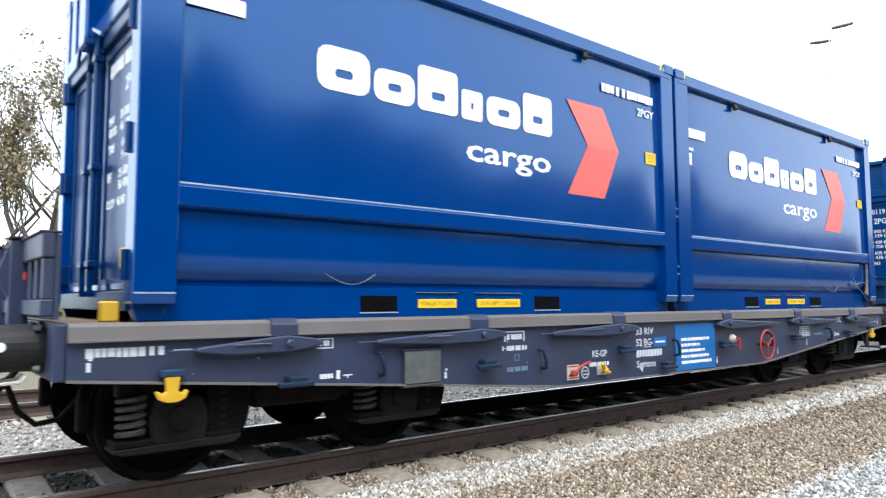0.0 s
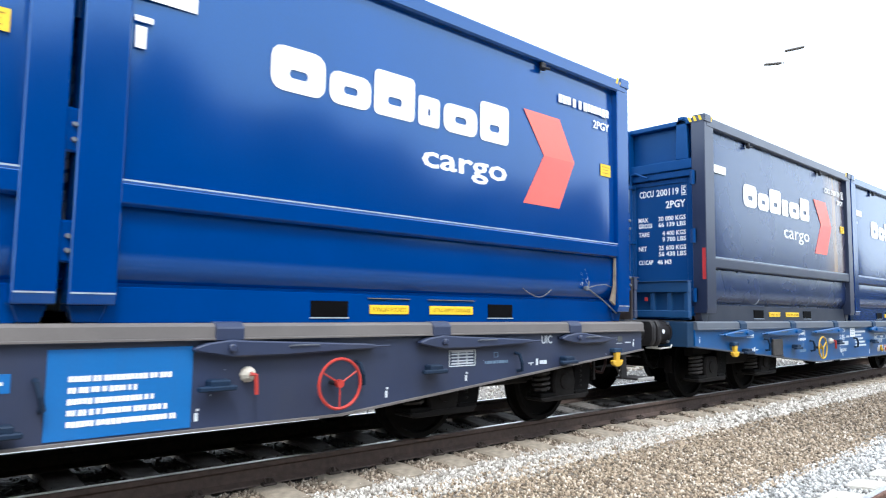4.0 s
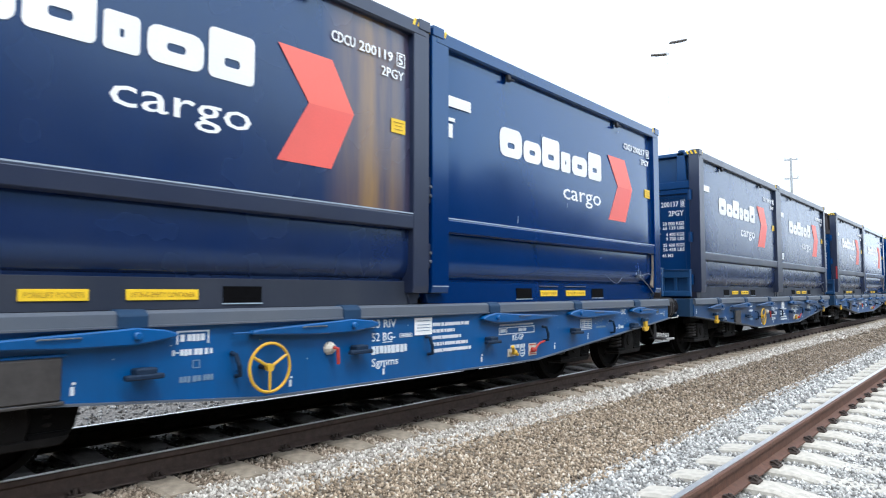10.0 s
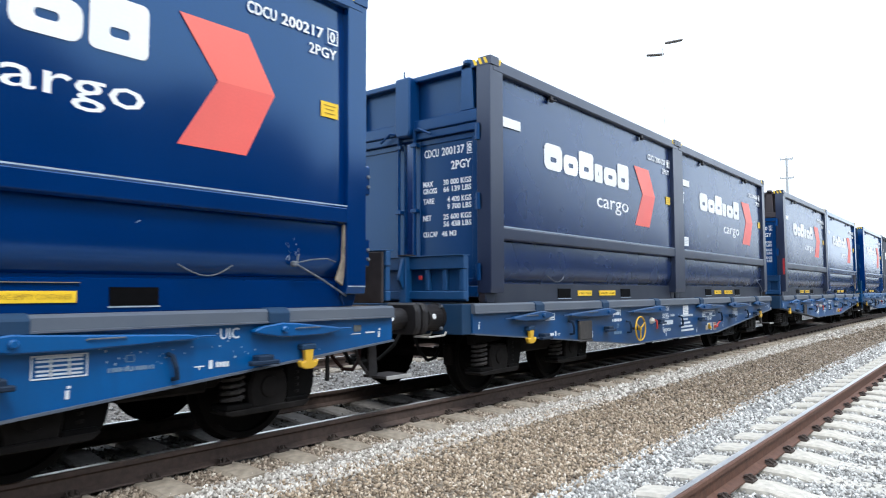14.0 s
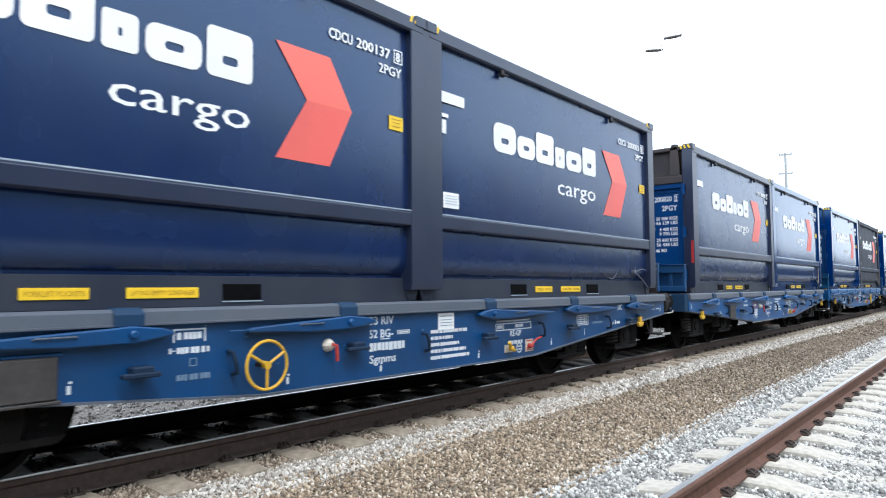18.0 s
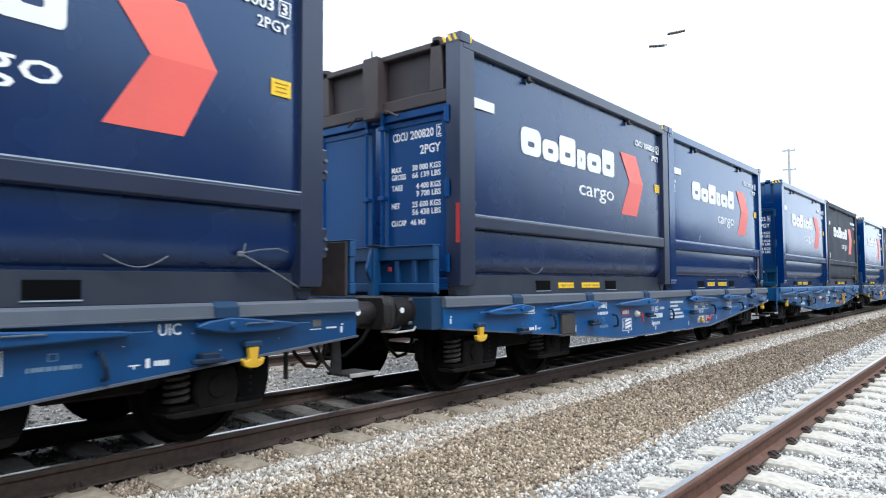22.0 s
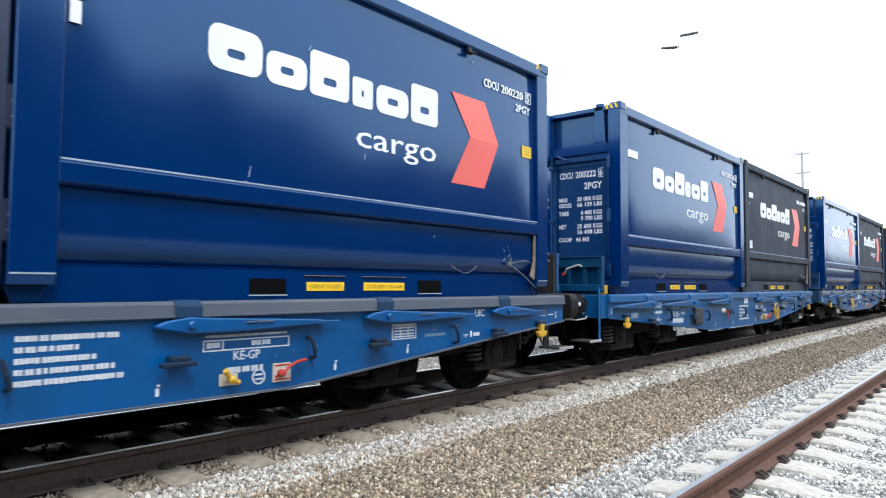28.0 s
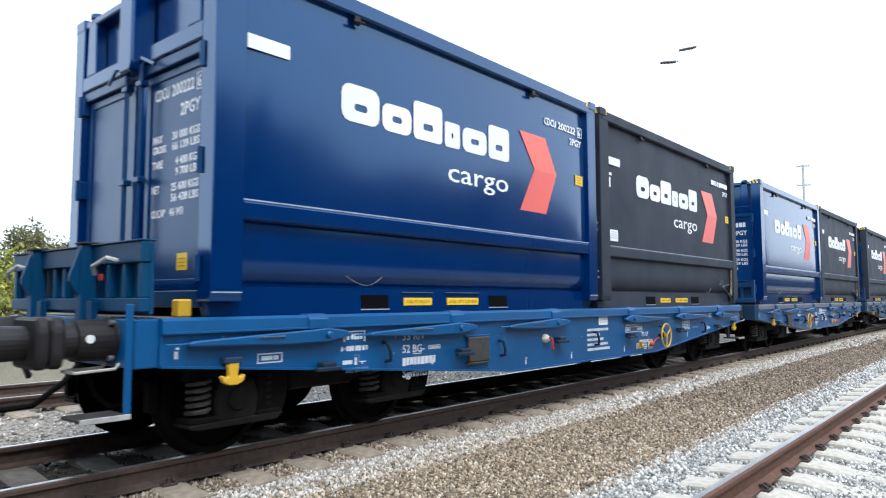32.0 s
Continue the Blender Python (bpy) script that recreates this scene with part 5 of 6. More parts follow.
    red = part("brake_plate", box(px, px + 0.175, SILL - 0.008, SILL, 0.455, 0.605), PAPER, w)
    bars([(px + 0.01, px + 0.165, z, z + 0.010) for z in (0.47, 0.585)] + [(px + 0.02, px + 0.05, 0.49, 0.51)], SILL - 0.009, RED, red, "plate_print")
    part("red_cock", tube([(px + 0.05, SILL - 0.05, 0.51), (px + 0.12, SILL - 0.06, 0.575), (px + 0.20, SILL - 0.06, 0.61), (px + 0.30, SILL - 0.055, 0.622)], 0.013, 7), RED, red)
    part("red_hub", lathe([(-0.07, 0.018), (-0.03, 0.032), (0.0, 0.032)], "y", (px + 0.07, SILL - 0.005, 0.525), 10), RED, red)
    # marks of the right half
    bars(framed(9.63, 9.97, 0.715, 0.865, 0.009) + [(9.66, 9.94, z, z + 0.013) for z in (0.735, 0.76, 0.79, 0.82, 0.842)] + [(9.74, 9.752, 0.73, 0.855), (9.85, 9.862, 0.73, 0.855)], y, STENCIL, w)
    bars(word_bars(10.10, 10.42, 0.72, 0.75, 31) + framed(10.22, 10.28, 0.78, 0.83, 0.006), y, FAINT, w, label="faded old stencil marks")
    letters("UIC", (10.94, y, 0.895), (0.17, 0.085), STENCIL, w, bold=0.012)
    bars([(10.73, 10.81, 0.700, 0.709), (10.765, 10.775, 0.68, 0.70), (10.85, 10.88, 0.68, 0.745)] + word_bars(10.91, 11.02, 0.685, 0.725, 13), y, STENCIL, w)
    bars([(12.30, 12.42, 0.865, 0.872), (12.48, 12.60, 0.868, 0.882)], y, STENCIL, w)
    part("small_card", box(12.33, 12.42, SILL - 0.005, SILL, 0.89, 0.95), BOXGREY, w)
    chips = random.Random(len(label))
    scuffs = bmesh.new()
    for k in range(60 if style == "blue" else 22):
        cxx = chips.choice((chips.uniform(0.3, 12.5), chips.gauss(10.3, 0.25), chips.gauss(11.1, 0.2))) if style == "blue" else chips.uniform(0.3, 12.5)
        czz = chips.uniform(0.72, 0.98) if 10 < cxx else chips.uniform(0.62, 0.99)
        r = chips.uniform(0.003, 0.009)
        prism([(cxx - r, czz), (cxx, czz - r * chips.uniform(0.4, 1.5)), (cxx + r, czz + r * 0.3), (cxx - r * 0.2, czz + r)], "y", SILL - 0.0025, SILL + 0.001, bm=scuffs)
    tagged(part("paint_chips", scuffs, BARE, w, "pale chips in the paint"), kind="stuff")
    if at["card"]:
        qx, qz = at["card"]
        cd = part("white_card", box(qx, qx + 0.265, SILL - 0.006, SILL, qz, qz + 0.175), WHITE, w)
        bars([(qx + 0.03, qx + 0.23, z, z + 0.006) for z in (qz + 0.04, qz + 0.07, qz + 0.10, qz + 0.14)], SILL - 0.007, FAINT, cd, "card_print")
    q = at["lever"]
    collar = part("lever_collar", lathe([(SILL - 0.07, 0.03), (SILL - 0.03, 0.055), (SILL, 0.06)], "y", (q, 0, 0.755), 10), PAPER, w)
    part("red_lever", tube([(q - 0.02, SILL - 0.09, 0.765), (q + 0.02, SILL - 0.10, 0.755), (q + 0.03, SILL - 0.10, 0.62)], 0.016, 7), RED, collar)
    if "sign" in extras:
        bars(framed(4.37, 4.68, 0.745, 0.845, 0.012), y, RED, w)
        bars(word_bars(4.41, 4.64, 0.765, 0.825, 33), y, STENCIL, w)
        bars(framed(4.40, 4.74, 0.505, 0.70, 0.011) + [(4.44, 4.455, 0.55, 0.66)], y, STENCIL, w)
        slab = bmesh.new()
        for dz in (0.0, 0.055, 0.11):
            prism([(4.51, 0.535 + dz), (4.71, 0.565 + dz), (4.71, 0.60 + dz * 0.95), (4.51, 0.575 + dz * 0.9)], "y", SILL - 0.004, SILL, bm=slab)
        part("sign_block", slab, WHITE, w)
    return w, sets


# ---------------------------------------------------------------- build the train
FIRST = {}


def container_of(kind, rod, plate=False, stained=False, tape=False, strip=False, dusky=False, shift=0.0, dark=False):
    key = (kind, rod, plate, stained, tape, strip, dusky, shift, dark)
    if key not in FIRST:
        side, panel, text = {"blue": (BLUE, BLUE, "bright blue open-top cargo container with white logo on a wagon"), "deep": (DEEP, DEEP, "deep blue open-top cargo container with white logo on a wagon"), "navy": (NAVY_FRAME, NAVY, "dusty navy open-top cargo container with white logo on a wagon"), "grey": (GREYED, GREYED, "grey dust-covered open-top cargo container with white logo on a wagon")}[kind]
        if stained:
            text = "dusty navy open-top cargo container with brown rust streaks"
        FIRST[key] = make_container(side, panel, text, rod, plate, stained, tape, strip, dusky, shift, dark)
        return FIRST[key]
    return copy_thing(FIRST[key], Matrix())


BUILT = []
MOVERS = []   # things and their place at the start
TURNERS = []  # wheelsets and their place on the wagon
KINDS = [("blue", "blue"), ("navy", "deep"), ("navy", "navy"), ("navy", "deep"), ("deep", "grey"), ("deep", "grey"), ("grey", "deep"), ("deep", "navy")]
SPECS = [
    ("grey", "grimy grey-blue four-axle flat wagon with a red brake handwheel", FRAME_GREY, 0.60, 8.37, RED, ("panel", "spigot"), DECK_BROWN, FRAME_GREY),
    ("blue", "blue four-axle flat wagon with a yellow brake handwheel", FRAME_BLUE, 1.08, 4.32, YELLOW, ("card", "redcock"), None),
    ("worn", "grimy blue four-axle flat wagon with a yellow brake handwheel", FRAME_WORN, 1.15, 4.32, YELLOW, ("card", "redcock"), None),
    ("sign", "blue four-axle flat wagon with a framed white sign on its sill", FRAME_BLUE, 0.60, None, YELLOW, ("sign", "redcock"), None),
    ("teal", "teal-blue four-axle flat wagon with a yellow brake handwheel", FRAME_TEAL, 0.55, 8.60, YELLOW, ("card", "spigot", "step"), FRAME_TEAL, RACK_TEAL),
]
NUMBERS = {(1, 0): "CDCU 200119 5", (1, 1): "CDCU 200217 0", (2, 0): "CDCU 200137 8", (2, 1): "CDCU 200003 3", (3, 0): "CDCU 200820 2", (3, 1): "CDCU 200220 5", (4, 0): "CDCU 200222 6"}
numbered = []
for i, x in enumerate(WAGON_X):
    if i < 5:
        w, sets = make_wagon(*SPECS[i])
        BUILT.append(w)
    else:
        w = copy_thing(BUILT[i - 4], Matrix())
        sets = [o for o in w.children if o.name.startswith("wheelset")]
    MOVERS.append((w, x, MID, 0.0))
    for sset in sets:
        TURNERS.append((sset, sset.matrix_basis.translation.x))
    for j in (0, 1):
        c = container_of(KINDS[i][j], j == 1, plate=(j == 1 and i in (2, 4)), stained=(i == 1 and j == 0), tape=(j == 0 and i in (1, 3)), strip=(i == 2 and j == 1), dusky=(i == 3 and j == 0), shift=(-0.12 if (i, j) == (4, 0) else 0.0), dark=(i in (0, 2, 4, 6)))
        numbered.append((c, NUMBERS.get((i, j))))
        MOVERS.append((c, BOX_X[i][j], MID, 1.19))
for c, number in numbered:
    mark_number(c, number)
for ob, x, y, z in MOVERS:
    ob.matrix_basis = pose(x, y, z)

# ---------------------------------------------------------------- ground and tracks
SLEEPER_TOP = -0.175


def ground_z(y):
    """Height of the track bed across the tracks."""
    ys = [-40, -3.0, -1.0, 0.0, 2.2, 2.9, 4.0, 4.45, 5.0, 7.4, 8.2, 9.4, 12.2, 13.2, 16, 30, 60]
    zs = [-0.45, -0.40, -0.24, -0.232, -0.232, -0.28, -0.28, -0.232, -0.208, -0.235, -0.27, -0.225, -0.225, -0.35, -0.45, -0.6, -0.6]
    return float(np.interp(y, ys, zs))


def make_ground():
    xs = [-2500, -600, -150, -40, -15] + [-10 + 1.0 * k for k in range(80)] + [80, 100, 150, 300, 800, 2500]
    ys = [-2500, -600, -150, -40, -10, -3, -1] + [0.0 + 0.2 * k for k in range(70)] + [15, 18, 25, 40, 80, 200, 700, 2500]
    vs = [(x, y, ground_z(y)) for x in xs for y in ys]
    n = len(ys)
    fs = [(i * n + j, (i + 1) * n + j, (i + 1) * n + j + 1, i * n + j + 1) for i in range(len(xs) - 1) for j in range(n - 1)]
    me = bpy.data.meshes.new("ground")
    me.from_pydata(vs, [], fs)
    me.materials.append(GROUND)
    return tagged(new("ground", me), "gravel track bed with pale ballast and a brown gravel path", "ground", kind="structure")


def rail(y, x0, x1, side_mat, label):
    h = 0.172
    prof = [(-0.036, 0), (0.036, 0), (0.036, -0.035), (0.010, -0.055), (0.009, -0.135), (0.072, -0.16), (0.075, -h), (-0.075, -h), (-0.072, -0.16), (-0.009, -0.135), (-0.010, -0.055), (-0.036, -0.035)]
    prof = [(-0.030, 0.0), (0.030, 0.0), (0.036, -0.008)] + prof[2:-1] + [(-0.036, -0.035), (-0.036, -0.008)]
    r = tagged(obj("rail", prism([(y + a, b - 0.002) for a, b in prof], "x", x0, x1), side_mat), label, "rail", "rails", "structure")
    part("rail_head", box(x0, x1, y - 0.014, y + 0.031, -0.004, 0.0015), RAIL_TOP, r, "polished bright running surface")
    return r


def sleeper_mesh(name, half, dip, material):
    """Concrete sleeper across the track: high under the rails, lower in the middle, sloping ends."""
    st = [(-half, -0.02), (-half + 0.12, -0.006), (-1.0, 0.0), (-0.5, 0.0), (-0.25, -dip), (0.25, -dip), (0.5, 0.0), (1.0, 0.0), (half - 0.12, -0.006), (half, -0.02)]
    bm = bmesh.new()
    rings = []
    for y, dz in st:
        rings.append([bm.verts.new(p) for p in ((-0.155, y, -0.16), (-0.14, y, dz - 0.02), (-0.115, y, dz), (0.115, y, dz), (0.14, y, dz - 0.02), (0.155, y, -0.16))])
    for p, q in zip(rings, rings[1:]):
        for i in range(5):
            bm.faces.new((p[i], p[i + 1], q[i + 1], q[i]))
    bm.faces.new(rings[0])
    bm.faces.new(rings[-1])
    done(bm)
    me = bpy.data.meshes.new(name)
    bm.to_mesh(me)
    bm.free()
    me.materials.append(material)
    return me


def fastening_mesh():
    bm = box(-0.06, 0.06, -0.13, -0.05, 0.0, 0.02, 0.005)
    tube([(-0.04, -0.12, 0.022), (-0.036, -0.09, 0.042), (-0.016, -0.055, 0.036), (0.016, -0.055, 0.036), (0.036, -0.09, 0.042), (0.04, -0.12, 0.022)], 0.009, 6, bm=bm)
    lathe([(0.015, 0.018), (0.058, 0.014)], "z", (0, -0.095, 0), 7, bm=bm)
    me = bpy.data.meshes.new("fastening")
    bm.to_mesh(me)
    bm.free()
    me.materials.append(CLIP)
    return me


def track(name, mid, label, rail_mat, x_from, x_to, sleeper, fasten, phase, sides):
    t = tagged(new(name), label, "railway track", kind="structure")
    rnd = random.Random(int(mid * 10))
    n = int((x_to - x_from) / 0.6)
    for k in range(n):
        x = x_from + phase + 0.6 * k
        s = new("sleeper", sleeper)
        s.parent = t
        s.matrix_basis = pose(x, mid, SLEEPER_TOP, 0, 0, rnd.uniform(-0.6, 0.6))
        if x < 40:
            for sg in sides:
                for turn in (0, 180):
                    f = new("fastening", fasten)
                    f.parent = s
                    f.matrix_basis = pose(0, sg * GAUGE, 0.0, 0, 0, turn)
    return t


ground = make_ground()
CLIP_ME = fastening_mesh()
track("track_near", NEAR_MID, "concrete sleepers of the empty track", RAIL_RUST, -3.0, 90.0, sleeper_mesh("sleeper", 1.27, 0.045, CONCRETE), CLIP_ME, 0.1, (1,))
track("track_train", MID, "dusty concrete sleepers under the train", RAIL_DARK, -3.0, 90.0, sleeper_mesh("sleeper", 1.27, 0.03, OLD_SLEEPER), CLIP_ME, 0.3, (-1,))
track("track_behind", FAR_MID, "dusty concrete sleepers of the rusty track behind", RAIL_RUST, 0.0, 40.0, sleeper_mesh("sleeper", 1.27, 0.03, OLD_SLEEPER), CLIP_ME, 0.2, ())
for y, m, text in ((NEAR_MID + GAUGE, RAIL_RUST, "rust-brown rail with a polished head"), (NEAR_MID - GAUGE, RAIL_RUST, "rust-brown rail with a polished head"), (MID - GAUGE, RAIL_DARK, "grimy brown rail under the train"), (MID + GAUGE, RAIL_DARK, "grimy brown rail under the train"), (FAR_MID - GAUGE, RAIL_DARK, "rusty rail of the track behind"), (FAR_MID + GAUGE, RAIL_DARK, "rusty rail of the track behind")):
    rail(y, -60.0, 400.0, m, text)


def stones(name, label, material, areas, seed):
    """Loose stones: squashed uneven lumps, each an island of one mesh. areas: x0, x1, y0, y1, count, size."""
    rnd = np.random.RandomState(seed)
    base = np.array([(1, 0, 0), (-1, 0, 0), (0, 1, 0), (0, -1, 0), (0, 0, 1), (0, 0, -1)], float)
    tri = np.array([(0, 2, 4), (2, 1, 4), (1, 3, 4), (3, 0, 4), (2, 0, 5), (1, 2, 5), (3, 1, 5), (0, 3, 5)])
    allv, n = [], 0
    for x0, x1, y0, y1, count, size in areas:
        pos = np.stack([rnd.uniform(x0, x1, count), rnd.uniform(y0, y1, count)], 1)
        rnd.uniform(0, 1, count)
        z = np.interp(pos[:, 1], [-40, -3.0, -1.0, 0.0, 2.2, 2.9, 4.0, 4.45, 5.0, 7.4, 8.2, 9.4, 12.2, 13.2, 16], [-0.45, -0.40, -0.24, -0.232, -0.232, -0.28, -0.28, -0.232, -0.208, -0.235, -0.27, -0.225, -0.225, -0.35, -0.45])
        r = size * rnd.uniform(0.5, 1.25, count)
        sc = r[:, None] * rnd.uniform(0.6, 1.15, (count, 3))
        v = base[None] * sc[:, None, :] * rnd.uniform(0.75, 1.2, (count, 6, 1)) + rnd.uniform(-0.25, 0.25, (count, 6, 3)) * r[:, None, None]
        a, b = rnd.uniform(0, 6.283, count), rnd.uniform(-0.7, 0.7, count)
        ca, sa, cb, sb = np.cos(a)[:, None], np.sin(a)[:, None], np.cos(b)[:, None], np.sin(b)[:, None]
        X, Y, Z = v[..., 0], v[..., 1], v[..., 2]
        Y, Z = Y * cb - Z * sb, Y * sb + Z * cb
        X, Y = X * ca - Y * sa, X * sa + Y * ca
        allv.append(np.stack([X + pos[:, 0:1], Y + pos[:, 1:2], Z + (z + 0.25 * r)[:, None]], 2).reshape(-1, 3))
        n += count
    V = np.concatenate(allv)
    F = (tri[None] + 6 * np.arange(n)[:, None, None]).reshape(-1)
    me = bpy.data.meshes.new(name)
    me.vertices.add(len(V))
    me.vertices.foreach_set("co", V.ravel())
    me.loops.add(len(F))
    me.loops.foreach_set("vertex_index", F.astype(np.int32))
    me.polygons.add(len(F) // 3)
    me.polygons.foreach_set("loop_start", np.arange(0, len(F), 3, dtype=np.int32))
    me.update(calc_edges=True)
    me.materials.append(material)
    return tagged(new(name, me), label, "gravel", kind="stuff")


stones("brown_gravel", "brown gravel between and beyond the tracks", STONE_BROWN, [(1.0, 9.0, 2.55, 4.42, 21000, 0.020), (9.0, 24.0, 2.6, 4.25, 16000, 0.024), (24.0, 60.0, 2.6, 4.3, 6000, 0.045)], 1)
stones("pale_ballast", "pale crushed ballast beside and beyond the train's track", STONE_PALE, [(0.5, 9.0, 4.20, 4.72, 7500, 0.023), (9.0, 24.0, 4.20, 4.72, 4500, 0.034), (24.0, 60.0, 4.1, 4.75, 3000, 0.05), (0.0, 24.0, 7.5, 13.0, 10000, 0.036)], 2)
stones("tan_ballast", "dust-browned ballast at the sleeper ends of the train's track", STONE_TAN, [(0.3, 9.0, 4.62, 5.1, 4500, 0.022), (9.0, 24.0, 4.62, 5.1, 2500, 0.03)], 7)
# dark stones that carry the painted shade between the rails
stones("shaded_ballast", "ballast between the rails, coloured dark for the shade under the train", STONE_SHADED, [(0.0, 24.0, 5.0, 7.5, 7000, 0.024)], 5)
stones("grey_ballast", "pale grey crushed ballast of the empty track", STONE_BLUE, [(1.0, 9.0, 0.2, 2.7, 21000, 0.022), (9.0, 24.0, 0.0, 2.75, 15000, 0.03), (24.0, 60.0, -0.4, 2.8, 8000, 0.05)], 3)

# ---------------------------------------------------------------- lamps, poles, plants


def unseen_backdrop():
    # unseen tree-shaped wall behind the camera, added to dim side light and reflections
    rnd = random.Random(11)
    xs = [-90 + 2.0 * k for k in range(300)]
    tops = [float(np.interp(x, [15, 80], [8.8, 5.6])) * (1 + 0.10 * math.sin(0.21 * x) + rnd.uniform(-0.1, 0.1)) for x in xs]
    bm = prism([(xs[0], -0.6)] + list(zip(xs, tops)) + [(xs[-1], -0.6)], "y", -17.0, -14.0)
    return tagged(obj("backdrop", bm, BACKDROP_DARK), "unseen dark tree-shaped backdrop added to darken the train's reflections", "trees", kind="structure")


unseen_backdrop()


def double_lamp():
    x, y, z = 27.55, 10.55, 11.65
    t = thing("street_lamp", "tall pale mast with two grey floodlight heads", "lamp")
    part("mast", lathe([(-0.5, 0.05), (z - 0.9, 0.022), (z - 0.6, 0.015)], "z", (x, y, 0), 10), POLE_PALE, t)
    part("arm", tube([(x, y, z - 0.8), (x - 0.1, y, z - 0.15), (x + 0.2, y, z + 0.05)], 0.02, 6), POLE_PALE, t)
    for dx, dy, dz, tilt in ((0.30, -0.35, 0.10, 12), (-0.05, 0.32, -0.42, 0)):
        hd = box(-0.36, 0.36, -0.10, 0.10, -0.035, 0.03, 0.02)
        box(-0.2, 0.2, -0.07, 0.07, -0.055, -0.035, 0.01, hd)
        moved(hd, pose(x + dx, y + dy, z + dz, 0, -tilt * 0.6, -62))
        part("lamp_head", hd, LAMP_GREY, t)
    return t


def power_pole():
    x, y = 68.0, 14.75
    t = thing("power_pole", "pale utility pole with two crossarms and insulators", "pole")
    part("pole", lathe([(-0.6, 0.18), (13.5, 0.10)], "z", (x, y, 0), 10), POLE_GREY, t)
    for z, w in ((13.35, 0.55), (11.6, 0.58)):
        part("crossarm", moved(box(-0.06, 0.06, -w, w, -0.07, 0.07, 0.01), pose(x, y, z, 0, 0, 12)), POLE_GREY, t)
        for s in (-0.9, 0.0, 0.9):
            part("insulator", lathe([(z + 0.05, 0.05), (z + 0.16, 0.09), (z + 0.22, 0.05), (z + 0.3, 0.07), (z + 0.36, 0.02)], "z", (x - 0.19 * s * w, y + s * w, 0), 8), POLE_PALE, t)
    cable = new("overhead_cable")
    tagged(cable, "thin sagging overhead cable", "cable")
    for s in (-0.9, 0.9):
        pts = [(x - 0.2 * s + 40 * k / 10, y + s - 32 * k / 10, 13.65 - 1.2 * math.sin(math.pi * k / 10) + 0.8 * k / 10) for k in range(11)]
        part("wire", tube(pts, 0.02, 4), POLE_GREY, cable)
    return t


def leaf_cloud(centres, count, spread, size, seed):
    rnd = np.random.RandomState(seed)
    c = np.array(centres)[rnd.randint(0, len(centres), count)]
    p = c + rnd.normal(0, 1, (count, 3)) * np.array(spread)
    a = rnd.normal(0, 1, (count, 3))
    a /= np.linalg.norm(a, axis=1)[:, None]
    b = np.cross(a, rnd.normal(0, 1, (count, 3)))
    b /= np.linalg.norm(b, axis=1)[:, None]
    s = size * rnd.uniform(0.5, 1.3, (count, 1))
    V = np.stack([p - a * s, p + b * s * 0.5, p + a * s, p - b * s * 0.5], 1).reshape(-1, 3)
    bm_me = bpy.data.meshes.new("leaves")
    bm_me.from_pydata(V.tolist(), [], [(4 * i, 4 * i + 1, 4 * i + 2, 4 * i + 3) for i in range(count)])
    return bm_me


def tree(x, y, h, seed, leaves, material, label, spread=1.0):
    rnd = random.Random(seed)
    t = thing("tree", label, "tree", "trees beyond the tracks")
    t.matrix_basis = pose(x, y, ground_z(y))
    wood, tips, reach = bmesh.new(), [], 0.22 * h

    def grow(p, d, length, r, level):
        if math.hypot(p.x, p.y) > reach:  # the crown stays narrow
            d = Vector((-0.25 * p.x, -0.25 * p.y, 1)).normalized()
        pts = [p]
        for k in range(4):
            d = (d + Vector((rnd.uniform(-1, 1), rnd.uniform(-1, 1), rnd.uniform(-0.4, 0.7))) * 0.22).normalized()
            pts.append(pts[-1] + d * length / 4)
        one = bmesh.new()
        prev = None
        for k, q in enumerate(pts):
            rr = r * (1 - 0.16 * k)
            rg = [one.verts.new(q + rr * Vector((math.cos(2.0944 * i * 0.6), math.sin(2.0944 * i * 0.6), 0))) for i in range(5)]
            if prev:
                for i in range(5):
                    one.faces.new((prev[i], prev[(i + 1) % 5], rg[(i + 1) % 5], rg[i]))
            prev = rg
        join(wood, one)
        if level >= 4:
            tips.extend([tuple(pts[-1]), tuple(pts[2])])
            return
        for k in range((6, 4, 3, 3)[level]):
            q = pts[rnd.choice((2, 3, 4))] if level else pts[2 + k % 3]
            a = rnd.uniform(0, 6.283)
            nd = (d * 0.5 + Vector((math.cos(a), math.sin(a), rnd.uniform(0.1, 0.7))) * spread).normalized()
            grow(q, nd, length * rnd.uniform(0.5, 0.75), r * 0.5, level + 1)

    grow(Vector((0, 0, -0.2)), Vector((rnd.uniform(-0.15, 0.15), 0, 1)), h * 0.5, h * 0.022, 0)
    part("trunk", wood, BARK, t, smooth=True)
    me = leaf_cloud(tips, leaves, (0.20, 0.20, 0.16), 0.10, seed)
    me.materials.append(material)
    me.name = "crown"
    cr = new("crown", me)
    cr.parent = t
    return t


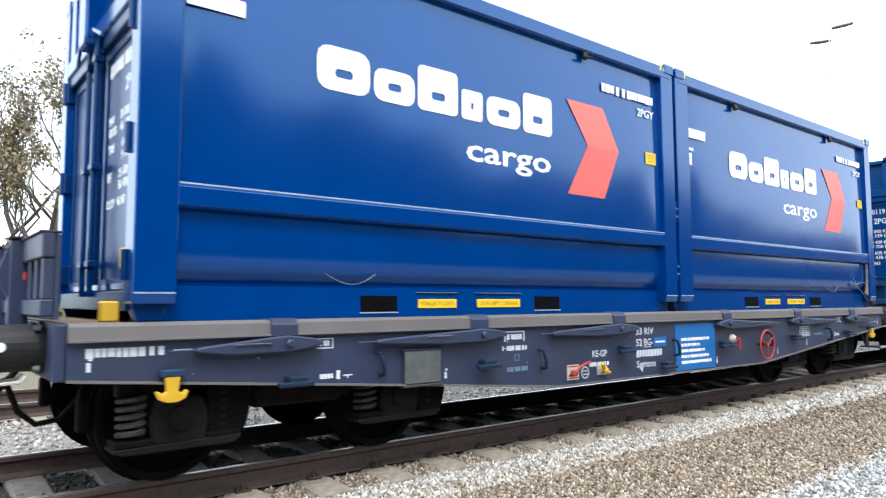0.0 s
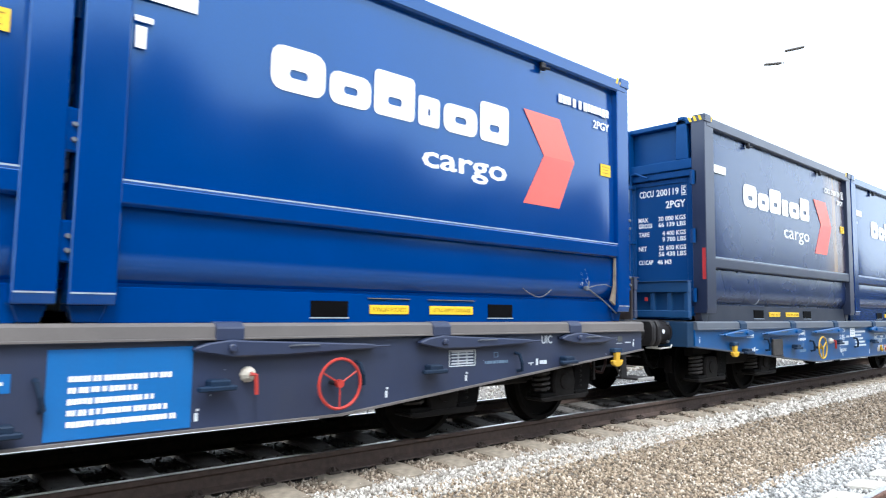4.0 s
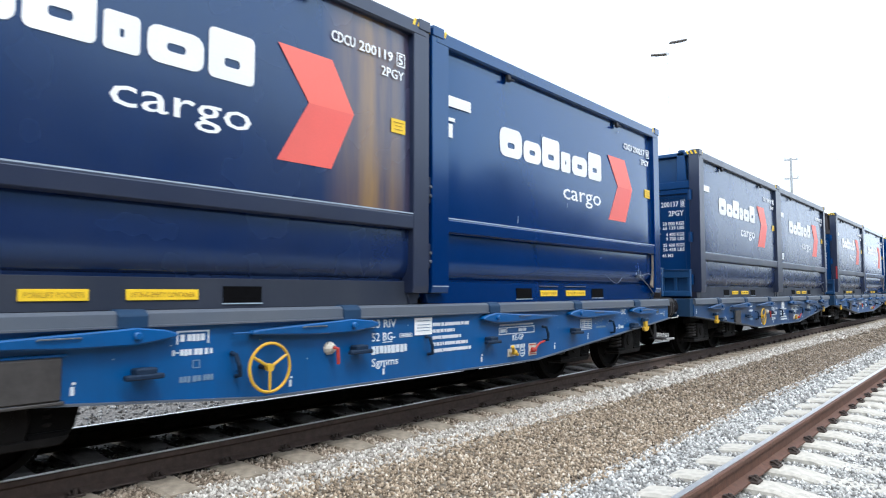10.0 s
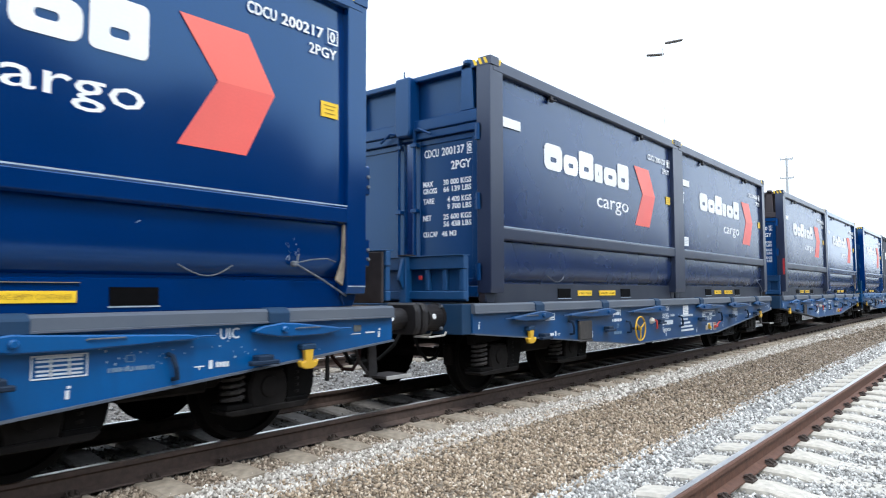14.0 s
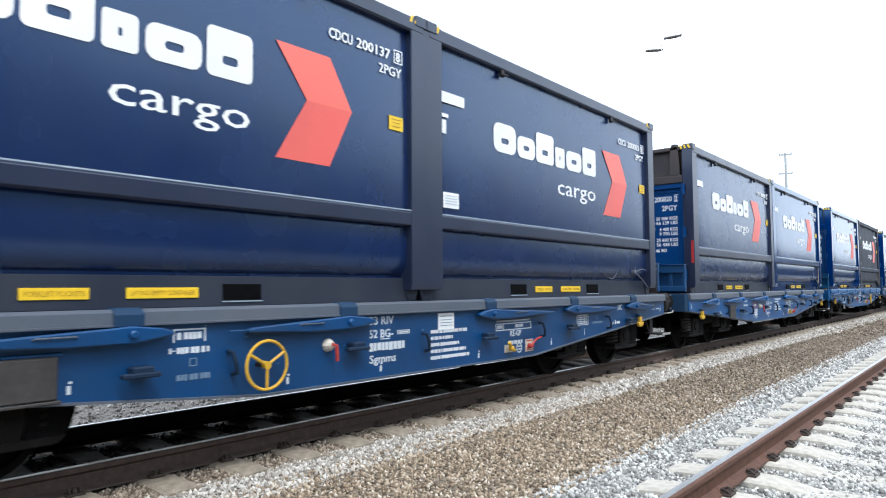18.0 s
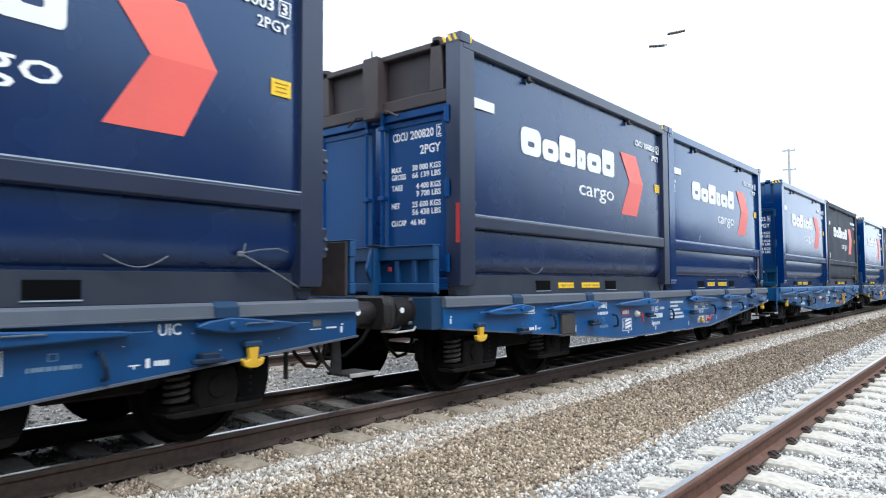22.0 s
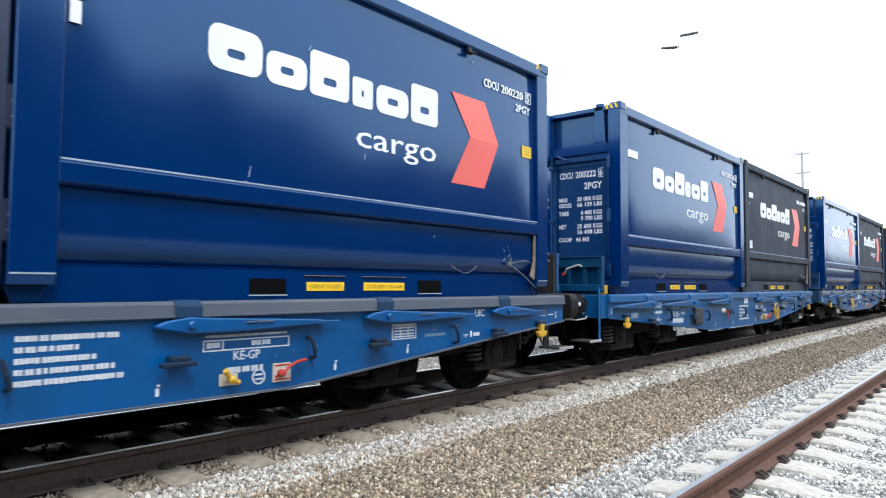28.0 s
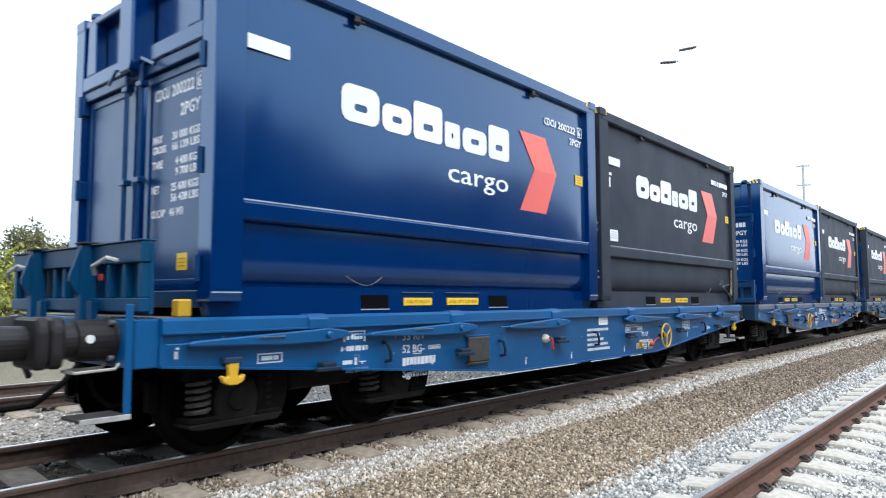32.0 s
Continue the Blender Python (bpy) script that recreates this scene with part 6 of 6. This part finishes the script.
def shrub(x, y, h, w, seed, material, label, count=1600):
    rnd = random.Random(seed)
    t = thing("shrub", label, "shrub", "shrubs beyond the tracks")
    t.matrix_basis = pose(x, y, ground_z(y))
    st, cs = bmesh.new(), []
    for k in range(9):
        a, l = rnd.uniform(0, 6.283), rnd.uniform(0.5, 1.0)
        tip = (w * l * math.cos(a), w * l * math.sin(a), h * rnd.uniform(0.45, 0.9))
        tube([(0, 0, -0.1), (tip[0] * 0.4, tip[1] * 0.4, tip[2] * 0.6), tip], 0.02, 4, bm=st)
        cs += [tip, (tip[0] * 0.6, tip[1] * 0.6, tip[2] * 0.7), (tip[0] * 0.8, tip[1] * 0.8, tip[2] * 0.35)]
    part("stems", st, BARK, t)
    me = leaf_cloud(cs, count, (w * 0.24, w * 0.24, h * 0.13), 0.13, seed)
    me.materials.append(material)
    cr = new("foliage", me)
    cr.parent = t
    return t


double_lamp()
power_pole()
for x, y, h, sd, lv in ((4.6, 33.0, 12.0, 1, 5200), (1.9, 36.0, 11.0, 2, 5200)):
    tree(x, y, h, sd, lv, LEAF_DRY, "tall half-bare tree with sparse dry leaves", 0.36)
for x, y, h, sd, lv in ((8.0, 40.0, 5.8, 4, 6000), (10.5, 44.0, 6.2, 5, 6000), (13.0, 42.0, 5.6, 6, 6000), (16.5, 46.0, 6.2, 7, 6000), (20.5, 45.0, 5.6, 8, 6000)):
    tree(x, y, h, sd, lv, LEAF, "small spring tree with thin green leaves")
for k in range(16):
    shrub(1.5 + 1.6 * k, 27.0 + 2.6 * (k % 3), 2.4 + 0.7 * (k % 2) + 0.5 * (k % 3), 1.7, 40 + k, BUSH_GREEN if k % 3 != 1 else LEAF, "yellow-green leafy shrub beyond the tracks", 2600)


# ---------------------------------------------------------------- what moves


def motions():
    for ob, x, y, z in MOVERS:
        walk(ob, [(t, pose(x - s, y, z)) for t, s in WAY])
    ts, ss = [t for t, _ in WAY], [s for _, s in WAY]
    times = [0.25 * k for k in range(129)]
    for ob, x in TURNERS:
        walk(ob, [(t, pose(x, 0, 0.46, 0, -math.degrees(float(np.interp(t, ts, ss)) / 0.46), 0)) for t in times])


motions()
